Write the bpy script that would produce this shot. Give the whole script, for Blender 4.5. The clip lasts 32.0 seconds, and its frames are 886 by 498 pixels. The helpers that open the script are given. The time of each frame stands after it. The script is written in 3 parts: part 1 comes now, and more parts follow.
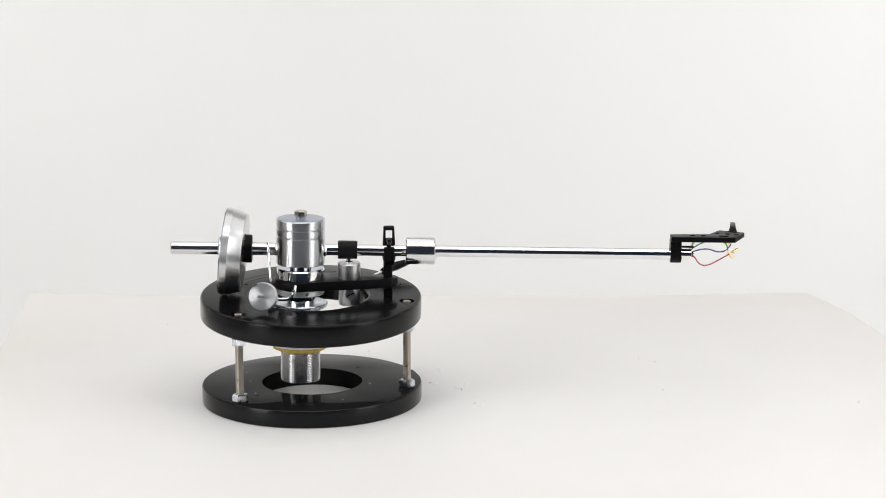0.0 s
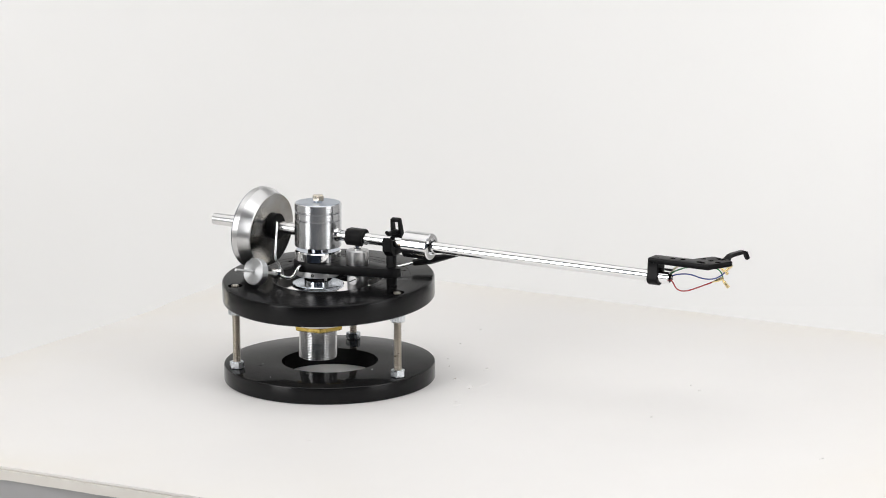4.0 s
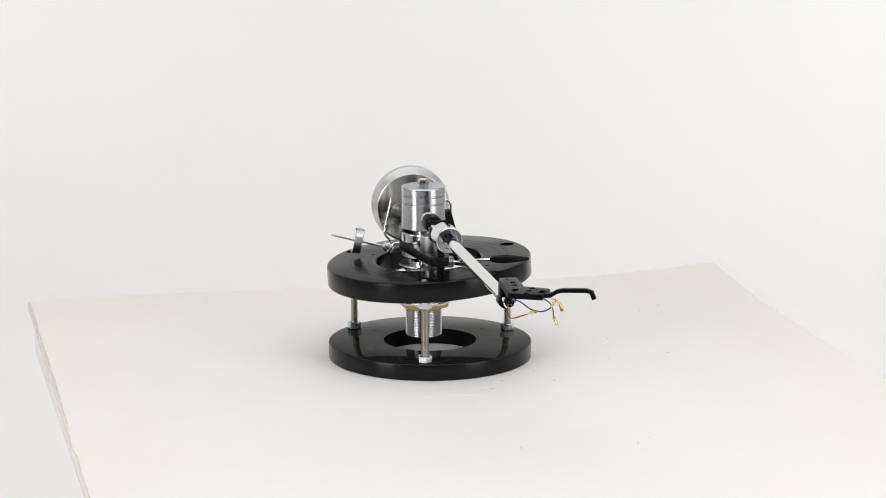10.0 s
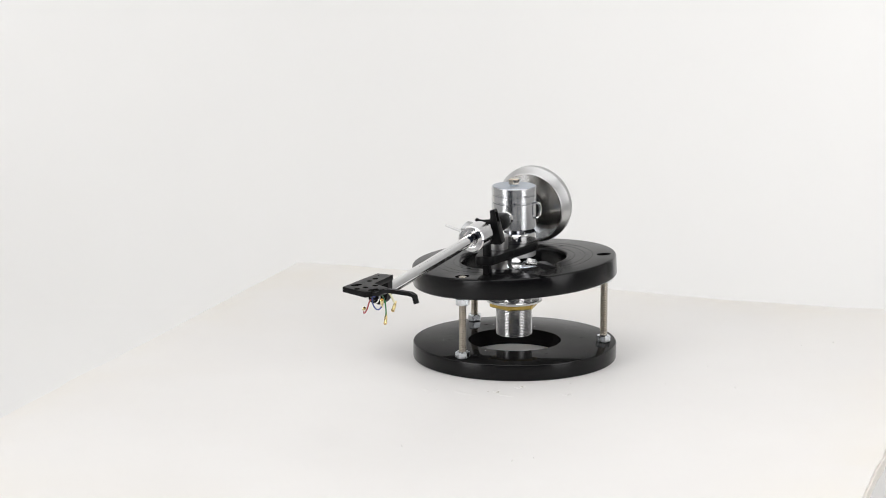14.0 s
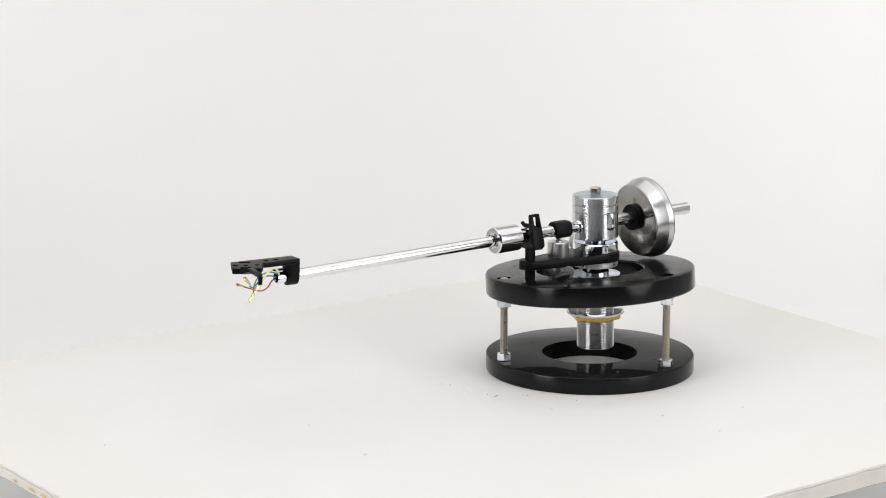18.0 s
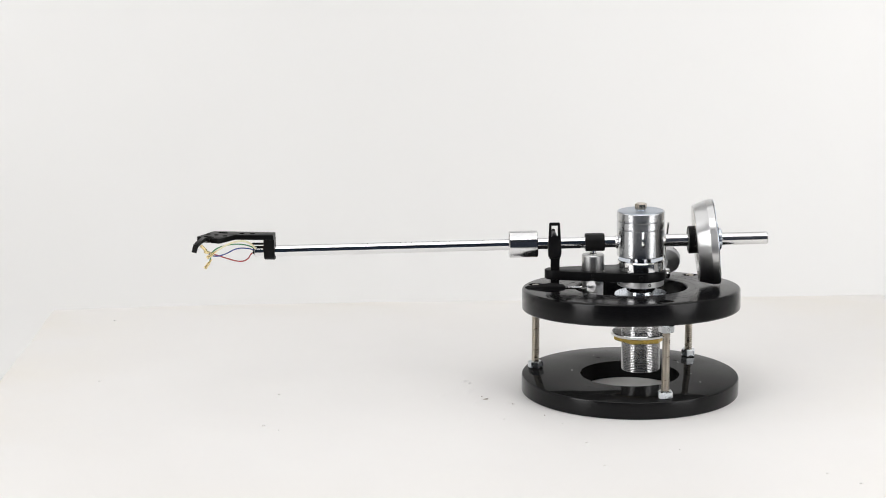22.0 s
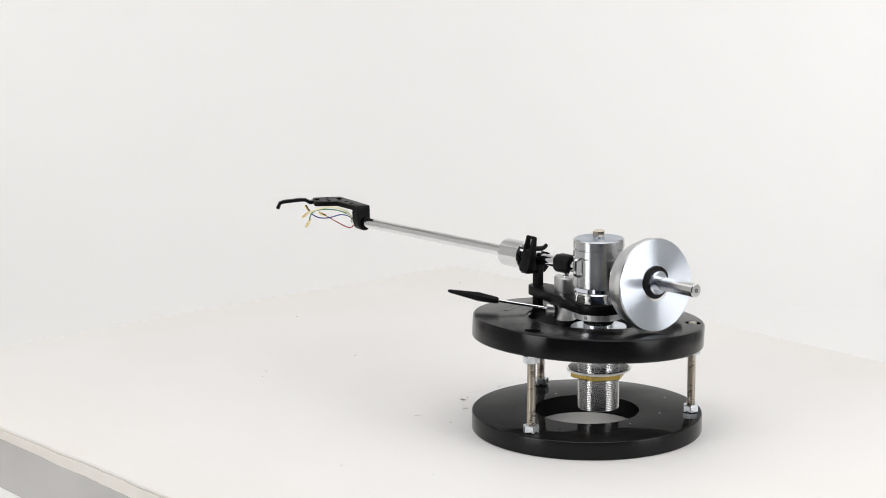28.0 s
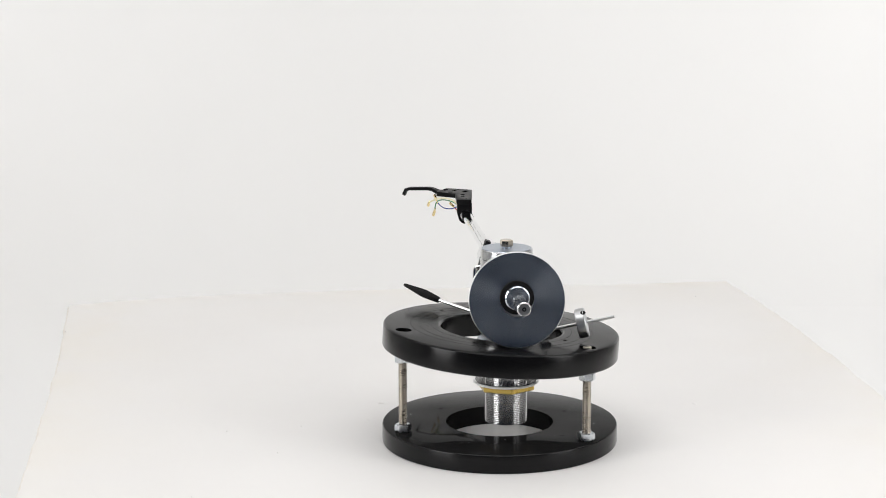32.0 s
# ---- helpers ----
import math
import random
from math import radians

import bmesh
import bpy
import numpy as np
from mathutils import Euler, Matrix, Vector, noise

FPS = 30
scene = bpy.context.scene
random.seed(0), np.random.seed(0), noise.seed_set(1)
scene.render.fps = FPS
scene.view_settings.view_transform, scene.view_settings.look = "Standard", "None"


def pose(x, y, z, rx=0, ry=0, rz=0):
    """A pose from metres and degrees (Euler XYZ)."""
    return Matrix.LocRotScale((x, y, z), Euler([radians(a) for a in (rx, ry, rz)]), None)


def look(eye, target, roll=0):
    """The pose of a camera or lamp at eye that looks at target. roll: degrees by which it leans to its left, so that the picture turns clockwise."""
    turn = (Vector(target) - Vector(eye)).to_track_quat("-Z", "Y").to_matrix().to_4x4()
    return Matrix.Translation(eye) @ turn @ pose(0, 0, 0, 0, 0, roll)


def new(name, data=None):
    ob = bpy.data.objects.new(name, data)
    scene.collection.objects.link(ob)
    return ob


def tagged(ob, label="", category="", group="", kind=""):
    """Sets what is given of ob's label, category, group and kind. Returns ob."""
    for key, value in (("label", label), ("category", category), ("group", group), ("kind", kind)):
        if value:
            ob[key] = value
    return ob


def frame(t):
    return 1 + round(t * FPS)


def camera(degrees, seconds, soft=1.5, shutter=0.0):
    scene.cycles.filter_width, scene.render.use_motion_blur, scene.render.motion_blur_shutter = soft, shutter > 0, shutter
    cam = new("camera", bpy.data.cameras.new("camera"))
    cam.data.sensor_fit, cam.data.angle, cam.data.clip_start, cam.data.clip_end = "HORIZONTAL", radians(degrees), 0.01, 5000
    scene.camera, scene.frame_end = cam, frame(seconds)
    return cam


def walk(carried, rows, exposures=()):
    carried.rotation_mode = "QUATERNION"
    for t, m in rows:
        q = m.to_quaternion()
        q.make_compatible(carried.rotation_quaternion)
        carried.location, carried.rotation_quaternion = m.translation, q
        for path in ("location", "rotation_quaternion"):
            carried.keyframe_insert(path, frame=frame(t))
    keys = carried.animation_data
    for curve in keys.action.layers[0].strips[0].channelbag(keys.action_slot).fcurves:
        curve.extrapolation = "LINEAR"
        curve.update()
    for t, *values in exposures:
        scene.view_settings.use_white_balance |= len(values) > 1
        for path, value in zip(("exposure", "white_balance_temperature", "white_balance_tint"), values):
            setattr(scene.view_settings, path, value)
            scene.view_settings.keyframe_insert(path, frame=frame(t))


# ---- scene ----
cam = camera(23.77, 32.0, soft=0.95)
EYE = (0.0, -1.5385, 0.4298)
CAM = pose(*EYE, 90 - 11.638, 0.0, 0.802) @ pose(0, 0, 0, 0, 0, -0.086)
walk(cam, [(0.0, CAM), (32.0, CAM)], exposures=[(0.0, -0.06), (32.0, -0.06)])

# ---- world and lamps ----
world = bpy.data.worlds.new("world")
scene.world = world
world.use_nodes = True
world.node_tree.nodes["Background"].inputs[0].default_value = (1.0, 0.98, 0.95, 1)
world.node_tree.nodes["Background"].inputs[1].default_value = 0.02


def area_lamp(name, eye, target, width, height, watts, colour=(1.0, 0.988, 0.983), spread=180, shape="RECTANGLE"):
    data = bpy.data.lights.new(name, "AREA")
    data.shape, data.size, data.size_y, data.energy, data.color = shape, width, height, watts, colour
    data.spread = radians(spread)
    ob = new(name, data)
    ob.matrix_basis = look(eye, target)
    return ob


area_lamp("key_light", (0.0, -0.85, 1.75), (0.0, 0.0, 0.0), 1.9, 0.75, 11.0)
area_lamp("left_light", (-1.20, -0.95, 0.45), (-0.05, 0.0, 0.08), 0.75, 1.1, 13.0, shape="ELLIPSE")
area_lamp("right_light", (0.85, -0.58, 0.40), (0.0, 0.0, 0.10), 0.62, 0.98, 6.0, shape="ELLIPSE")
area_lamp("ceiling_light", (0.0, 0.35, 2.27), (0.0, 0.35, 0.0), 5.4, 2.2, 32.0)
# Unseen pair of fills, added to lift the back wall's brightness.
area_lamp("backdrop_fill_left", (-2.1, 1.20, 0.35), (0.0, 2.35, 0.20), 0.9, 1.4, 7.5, spread=105)
area_lamp("backdrop_fill_right", (2.1, 1.20, 0.35), (0.1, 2.35, 0.20), 0.9, 1.4, 12.0, spread=105)
# Added, unseen: makes the warm floor patch that the edge band mirrors.
area_lamp("added_floor_fill", (-1.95, 2.05, -0.62), (-1.93, 2.25, -0.85), 0.6, 0.4, 2.2, (1.0, 0.91, 0.66))


# ---- materials ----
def base_material(name):
    m = bpy.data.materials.new(name)
    m.use_nodes = True
    return m, m.node_tree, m.node_tree.nodes["Principled BSDF"]


def link_noise(nt, scale, detail=4.0, stretch=(1, 1, 1), rough=0.55):
    tc = nt.nodes.new("ShaderNodeTexCoord")
    mp = nt.nodes.new("ShaderNodeMapping")
    mp.inputs["Scale"].default_value = stretch
    nz = nt.nodes.new("ShaderNodeTexNoise")
    nz.inputs["Scale"].default_value, nz.inputs["Detail"].default_value, nz.inputs["Roughness"].default_value = scale, detail, rough
    nt.links.new(tc.outputs["Object"], mp.inputs["Vector"])
    nt.links.new(mp.outputs["Vector"], nz.inputs["Vector"])
    return nz


def turned_rings(nt, scale):
    """Fine lathe marks round the part's own z axis."""
    tc, sep = nt.nodes.new("ShaderNodeTexCoord"), nt.nodes.new("ShaderNodeSeparateXYZ")
    nt.links.new(tc.outputs["Object"], sep.inputs[0])
    flat, mark = nt.nodes.new("ShaderNodeCombineXYZ"), nt.nodes.new("ShaderNodeCombineXYZ")
    size = nt.nodes.new("ShaderNodeVectorMath")
    size.operation = "LENGTH"
    nt.links.new(sep.outputs["X"], flat.inputs["X"])
    nt.links.new(sep.outputs["Y"], flat.inputs["Y"])
    nt.links.new(flat.outputs[0], size.inputs[0])
    nt.links.new(size.outputs["Value"], mark.inputs["X"])
    nt.links.new(sep.outputs["Z"], mark.inputs["Y"])
    nz = nt.nodes.new("ShaderNodeTexNoise")
    nz.inputs["Scale"].default_value, nz.inputs["Detail"].default_value = scale, 3
    nt.links.new(mark.outputs[0], nz.inputs["Vector"])
    return nz


def remap(nt, socket, lo, hi, a=0.3, b=0.7):
    r = nt.nodes.new("ShaderNodeMapRange")
    r.inputs["From Min"].default_value, r.inputs["From Max"].default_value = a, b
    r.inputs["To Min"].default_value, r.inputs["To Max"].default_value = lo, hi
    nt.links.new(socket, r.inputs["Value"])
    return r.outputs["Result"]


def two_tone(nt, fac, c1, c2):
    mx = nt.nodes.new("ShaderNodeMix")
    mx.data_type = "RGBA"
    nt.links.new(fac, mx.inputs["Factor"])
    mx.inputs[6].default_value, mx.inputs[7].default_value = (*c1, 1), (*c2, 1)
    return mx.outputs[2]


def surface(name, c1, c2, rough, metal=0.0, scale=60.0, stretch=(1, 1, 1), spread=0.06, bump=0.0, bump_scale=400.0, coat=0.0, aniso=0.0, specular=0.5):
    """A surface with large stains and fine grain. aniso: turned on a lathe about the part's own z axis."""
    m, nt, b = base_material(name)
    big = link_noise(nt, scale, 5, stretch)
    fine = turned_rings(nt, bump_scale) if aniso else link_noise(nt, bump_scale, 3, stretch)
    nt.links.new(two_tone(nt, remap(nt, big.outputs["Fac"], 0, 1), c1, c2), b.inputs["Base Color"])
    mx = nt.nodes.new("ShaderNodeMath")
    mx.operation = "ADD"
    nt.links.new(remap(nt, big.outputs["Fac"], rough - spread, rough + spread), mx.inputs[0])
    nt.links.new(remap(nt, fine.outputs["Fac"], -spread * 0.5, spread * 0.5), mx.inputs[1])
    nt.links.new(mx.outputs[0], b.inputs["Roughness"])
    b.inputs["Metallic"].default_value = metal
    b.inputs["Specular IOR Level"].default_value = specular
    b.inputs["Coat Weight"].default_value = coat
    b.inputs["Coat Roughness"].default_value = 0.08
    if bump:
        bp = nt.nodes.new("ShaderNodeBump")
        bp.inputs["Strength"].default_value, bp.inputs["Distance"].default_value = bump, 0.0004
        nt.links.new(fine.outputs["Fac"], bp.inputs["Height"])
        nt.links.new(bp.outputs["Normal"], b.inputs["Normal"])
    if aniso:
        tg = nt.nodes.new("ShaderNodeTangent")
        tg.direction_type, tg.axis = "RADIAL", "Z"
        nt.links.new(tg.outputs["Tangent"], b.inputs["Tangent"])
        b.inputs["Anisotropic"].default_value, b.inputs["Anisotropic Rotation"].default_value = aniso, 0.25
    return m


WHITE_SHEET = surface("white_sheet", (0.792, 0.780, 0.768), (0.822, 0.812, 0.800), 0.55, scale=6, spread=0.05, bump=0.06, bump_scale=120, specular=0.3)


def yellowed_margin(m, reach_x, reach_y, tint):
    """Yellows a sheet unevenly towards its outer edges."""
    nt, b = m.node_tree, m.node_tree.nodes["Principled BSDF"]
    tc, sep = nt.nodes.new("ShaderNodeTexCoord"), nt.nodes.new("ShaderNodeSeparateXYZ")
    nt.links.new(tc.outputs["Object"], sep.inputs[0])

    def step(kind, a, c):
        n = nt.nodes.new("ShaderNodeMath")
        n.operation = kind
        for k, v in enumerate((a, c)):
            if isinstance(v, (int, float)):
                n.inputs[k].default_value = v
            else:
                nt.links.new(v, n.inputs[k])
        return n.outputs[0]

    far = step("MAXIMUM", step("DIVIDE", step("ABSOLUTE", sep.outputs["X"], 0), reach_x), step("DIVIDE", step("ABSOLUTE", sep.outputs["Y"], 0), reach_y))
    patch = remap(nt, link_noise(nt, 9, 4).outputs["Fac"], 0.1, 1.0)
    fac = step("MULTIPLY", step("MINIMUM", step("POWER", far, 5), 1.0), step("MULTIPLY", patch, 0.75))
    old = b.inputs["Base Color"].links[0].from_socket
    mx = nt.nodes.new("ShaderNodeMix")
    mx.data_type = "RGBA"
    nt.links.new(fac, mx.inputs["Factor"])
    nt.links.new(old, mx.inputs[6])
    mx.inputs[7].default_value = (*tint, 1)
    nt.links.new(mx.outputs[2], b.inputs["Base Color"])


yellowed_margin(WHITE_SHEET, 0.37, 0.31, (0.80, 0.765, 0.70))
SHEET_EDGE = surface("sheet_edge", (0.74, 0.70, 0.64), (0.82, 0.79, 0.74), 0.55, scale=30, bump=0.3, bump_scale=200)
EDGE_BAND = surface("edge_band", (0.68, 0.67, 0.66), (0.78, 0.77, 0.76), 0.05, metal=0.4, scale=9, spread=0.025, bump=0.05, bump_scale=14)
BACKDROP = surface("backdrop_paint", (0.80, 0.80, 0.795), (0.82, 0.82, 0.815), 0.85, scale=1.2, bump=0.05, bump_scale=60)
FLOOR_PAINT = surface("floor_tile_glaze", (0.70, 0.685, 0.66), (0.78, 0.765, 0.74), 0.34, scale=5, spread=0.08, bump=0.04, bump_scale=40)
JOINT = surface("floor_joint", (0.20, 0.19, 0.18), (0.30, 0.29, 0.27), 0.8, scale=40)
PEDESTAL_GREY = surface("grey_paint", (0.50, 0.49, 0.48), (0.58, 0.57, 0.55), 0.5, scale=3)
# Near-black blue: the unlit end's dimness put into the colour itself.
DIM_END_SHADE = surface("dim_end_shade", (0.034, 0.052, 0.090), (0.052, 0.074, 0.120), 0.8, scale=2)
BLACK_DISC = surface("black_acrylic", (0.010, 0.010, 0.0102), (0.013, 0.013, 0.0132), 0.05, scale=40, spread=0.015, specular=0.018)
BLACK_TURNED = surface("black_turned", (0.003, 0.003, 0.0035), (0.005, 0.005, 0.0055), 0.17, scale=40, spread=0.02, bump_scale=900, aniso=0.92, specular=0.21)
BLACK_TOP = surface("black_satin_top", (0.005, 0.005, 0.0055), (0.007, 0.007, 0.0075), 0.19, scale=40, spread=0.02, specular=0.06)
BLACK_SATIN = surface("black_satin", (0.004, 0.004, 0.0045), (0.007, 0.007, 0.0075), 0.36, scale=70, bump=0.05, bump_scale=900, specular=0.10)
BLACK_RUBBER = surface("black_rubber", (0.005, 0.005, 0.0055), (0.009, 0.009, 0.009), 0.5, scale=90, bump=0.1, bump_scale=900, specular=0.14)
TURNED = surface("turned_aluminium", (0.58, 0.59, 0.61), (0.64, 0.65, 0.67), 0.24, metal=1.0, scale=18, spread=0.012, bump=0.02, bump_scale=1600, aniso=0.9)
TURNED_FACE = surface("turned_face", (0.66, 0.71, 0.78), (0.71, 0.76, 0.83), 0.23, metal=1.0, scale=70, spread=0.012, bump_scale=1600, aniso=0.88)
CHROME = surface("chrome", (0.82, 0.825, 0.83), (0.86, 0.86, 0.86), 0.08, metal=1.0, scale=50, spread=0.012)
ROD_SATIN = surface("satin_chrome", (0.74, 0.74, 0.74), (0.79, 0.79, 0.79), 0.20, metal=1.0, scale=50, spread=0.02)
SATIN_STEEL = surface("satin_steel", (0.56, 0.56, 0.565), (0.64, 0.64, 0.64), 0.34, metal=1.0, scale=80, spread=0.04, bump=0.03, bump_scale=800)
ROD_STEEL = surface("threaded_steel", (0.38, 0.34, 0.29), (0.50, 0.46, 0.40), 0.30, metal=1.0, scale=90, spread=0.08)
ZINC = surface("zinc", (0.58, 0.62, 0.66), (0.74, 0.76, 0.78), 0.26, metal=1.0, scale=120, spread=0.10)
NICKEL = surface("nickel", (0.55, 0.50, 0.42), (0.66, 0.61, 0.52), 0.20, metal=1.0, scale=120, spread=0.05)
BRASS = surface("brass", (0.38, 0.27, 0.065), (0.48, 0.35, 0.10), 0.28, metal=1.0, scale=60, spread=0.08)
ALU_MATTE = surface("matt_aluminium", (0.66, 0.66, 0.67), (0.74, 0.74, 0.74), 0.46, metal=1.0, scale=50, spread=0.04)
RING_CHROME = surface("brushed_chrome", (0.76, 0.765, 0.775), (0.80, 0.80, 0.81), 0.15, metal=1.0, scale=50, spread=0.02, aniso=0.6, bump_scale=1600)
WEIGHT_SIDE = surface("brushed_aluminium", (0.64, 0.645, 0.65), (0.71, 0.71, 0.715), 0.33, metal=1.0, scale=18, spread=0.02, bump=0.03, bump_scale=1300, aniso=0.8)
BLUE_MIRROR = surface("bluish_mirror", (0.44, 0.50, 0.60), (0.50, 0.56, 0.66), 0.09, metal=1.0, scale=30, spread=0.01)
BLUED = surface("bluish_steel", (0.42, 0.47, 0.55), (0.48, 0.53, 0.60), 0.30, metal=1.0, scale=30, spread=0.02, bump=0.01, bump_scale=1600, aniso=0.8)
DARK_STEEL = surface("dark_steel", (0.22, 0.22, 0.23), (0.30, 0.30, 0.31), 0.16, metal=1.0, scale=80, spread=0.03)
SLEEVE = surface("threaded_aluminium", (0.50, 0.50, 0.51), (0.58, 0.58, 0.58), 0.22, metal=1.0, scale=60, spread=0.02, bump_scale=1600, aniso=0.8)
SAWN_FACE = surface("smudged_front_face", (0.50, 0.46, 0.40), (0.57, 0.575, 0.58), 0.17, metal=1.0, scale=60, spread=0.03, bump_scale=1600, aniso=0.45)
SMALL_TURNED = surface("small_turned_face", (0.56, 0.57, 0.58), (0.62, 0.63, 0.64), 0.36, metal=1.0, scale=40, spread=0.02, bump=0.06, bump_scale=1100, aniso=0.85)
GOLD = surface("gold_plate", (0.86, 0.69, 0.34), (0.91, 0.77, 0.44), 0.28, metal=1.0, scale=200)
NYLON = surface("white_nylon", (0.78, 0.78, 0.77), (0.82, 0.82, 0.81), 0.45, scale=80)
WIRE_RED = surface("red_wire", (0.36, 0.03, 0.035), (0.42, 0.05, 0.05), 0.45, scale=200)
WIRE_BLUE = surface("blue_wire", (0.03, 0.05, 0.24), (0.04, 0.07, 0.30), 0.45, scale=200)
WIRE_GREEN = surface("green_wire", (0.03, 0.20, 0.07), (0.05, 0.26, 0.10), 0.45, scale=200)
WIRE_WHITE = surface("cream_wire", (0.74, 0.70, 0.48), (0.80, 0.76, 0.54), 0.45, scale=200)
FLAKE = surface("paint_flake", (0.76, 0.745, 0.725), (0.81, 0.80, 0.78), 0.6, scale=90)
# Colour of loose grit, also of the shade painted under torn tongues.
GRIT_AND_SHADE = surface("grit_and_shade", (0.36, 0.32, 0.28), (0.48, 0.44, 0.39), 0.7, scale=150)
STAIN = surface("ochre_stain", (0.62, 0.46, 0.24), (0.74, 0.62, 0.42), 0.6, scale=200)
GRIT_PALE = surface("pale_grit", (0.73, 0.715, 0.70), (0.78, 0.77, 0.755), 0.7, scale=150)


# ---- mesh tools ----
PLACE = {}


def finish(name, bm, material, sharp=32):
    me = bpy.data.meshes.new(name)
    bmesh.ops.recalc_face_normals(bm, faces=bm.faces)
    bm.to_mesh(me)
    bm.free()
    me.materials.append(material)
    me.shade_smooth()
    me.set_sharp_from_angle(angle=radians(sharp))
    return me


def thing(name, m, label, category, group="", kind=""):
    ob = new(name)
    ob.empty_display_size = 0.02
    ob.matrix_basis = m
    PLACE[ob] = m.copy()
    return tagged(ob, label, category, group, kind)


def part(name, bm, material, parent, label="", m=None, sharp=32):
    """One mesh object under a thing or a part; m is its pose on the board."""
    m = m or Matrix()
    ob = new(name, finish(name, bm, material, sharp) if isinstance(bm, bmesh.types.BMesh) else bm)
    ob.parent = parent
    ob.matrix_basis = PLACE[parent].inverted() @ m
    PLACE[ob] = m.copy()
    return tagged(ob, label)


def lathe(profile, seg=64):
    """Turns (radius, height) points about z; a radius of 0 closes the end."""
    bm = bmesh.new()
    rings = []
    for r, z in profile:
        if r <= 1e-7:
            rings.append([bm.verts.new((0, 0, z))])
        else:
            rings.append([bm.verts.new((r * math.cos(2 * math.pi * i / seg), r * math.sin(2 * math.pi * i / seg), z)) for i in range(seg)])
    for a, b in zip(rings, rings[1:]):
        for i in range(seg):
            j = (i + 1) % seg
            loop = [a[i % len(a)], a[j % len(a)], b[j % len(b)], b[i % len(b)]]
            loop = list(dict.fromkeys(loop))
            if len(loop) > 2:
                bm.faces.new(loop)
    return bm


def pin(r, z0, z1, c=0.0004, seg=32):
    """A closed round bar with small chamfers."""
    return lathe([(0, z0), (r - c, z0), (r, z0 + c), (r, z1 - c), (r - c, z1), (0, z1)], seg)


def hexagon(r, h, bore=0.0, c=0.0006):
    """A hexagonal nut or head, corner radius r, chamfered."""
    prof = [(r, c), (r, h - c), (r - c * 1.6, h)]
    bm = lathe([(max(bore, 0), 0), (r - c * 1.6, 0)] + prof + [(max(bore, 0), h)] + ([(bore, 0)] if bore else []), 6)
    bmesh.ops.remove_doubles(bm, verts=bm.verts, dist=1e-6)
    return bm


def thread(r, z0, z1, pitch, depth, seg=24, bore=0.0):
    prof = [(bore, z0), (r - depth, z0)]
    n = max(1, int((z1 - z0) / pitch))
    p = (z1 - z0) / n
    for i in range(n):
        prof += [(r - depth, z0 + p * (i + 0.06)), (r - 0.12 * depth, z0 + p * (i + 0.30)), (r, z0 + p * (i + 0.42)), (r, z0 + p * (i + 0.58)), (r - 0.12 * depth, z0 + p * (i + 0.70)), (r - depth, z0 + p * (i + 0.94))]
    prof += [(r - depth, z1), (bore, z1)]
    return lathe(prof, seg)


def box(x, y, z, bevel=0.0006, seg=2):
    bm = bmesh.new()
    bmesh.ops.create_cube(bm, size=1.0)
    bmesh.ops.scale(bm, vec=(x, y, z), verts=bm.verts)
    if bevel:
        bmesh.ops.bevel(bm, geom=bm.edges, offset=bevel, segments=seg, affect="EDGES", profile=0.5)
    return bm


def circle(x, y, r, seg=28, start=0.0):
    return [(x + r * math.cos(start + 2 * math.pi * i / seg), y + r * math.sin(start + 2 * math.pi * i / seg)) for i in range(seg)]


def slot(x, y, length, r, angle, seg=8):
    c, s = math.cos(angle), math.sin(angle)
    pts = []
    for k, side in ((0, 1), (1, -1)):
        for i in range(seg + 1):
            a = -math.pi / 2 + math.pi * i / seg + math.pi * k
            px, py = side * length / 2 + r * math.cos(a), r * math.sin(a)
            pts.append((x + px * c - py * s, y + px * s + py * c))
    return pts


def plate(outline, holes, z0, z1, bevel=0.0, bsegs=3):
    """A flat plate of any outline with holes right through, its outer edges rounded."""
    bm = bmesh.new()
    edges = []
    outer = []
    for k, loop in enumerate([outline, *holes]):
        vs = [bm.verts.new((x, y, z0)) for x, y in loop]
        es = [bm.edges.new((a, b)) for a, b in zip(vs, vs[1:] + vs[:1])]
        edges += es
        if k == 0:
            outer = set(vs)
    bmesh.ops.triangle_fill(bm, edges=edges, use_beauty=True)
    ext = bmesh.ops.extrude_face_region(bm, geom=bm.faces[:])
    top = [v for v in ext["geom"] if isinstance(v, bmesh.types.BMVert)]
    bmesh.ops.translate(bm, vec=(0, 0, z1 - z0), verts=top)
    bmesh.ops.recalc_face_normals(bm, faces=bm.faces)
    if bevel:
        keys = {(round(x, 7), round(y, 7)) for x, y in outline}
        rim = [e for e in bm.edges if abs(e.verts[0].co.z - e.verts[1].co.z) < 1e-7 and all((round(v.co.x, 7), round(v.co.y, 7)) in keys for v in e.verts) and len(e.link_faces) == 2 and abs(e.link_faces[0].normal.dot(e.link_faces[1].normal)) < 0.3]
        bmesh.ops.bevel(bm, geom=rim, offset=bevel, segments=bsegs, affect="EDGES", profile=0.5)
    return bm


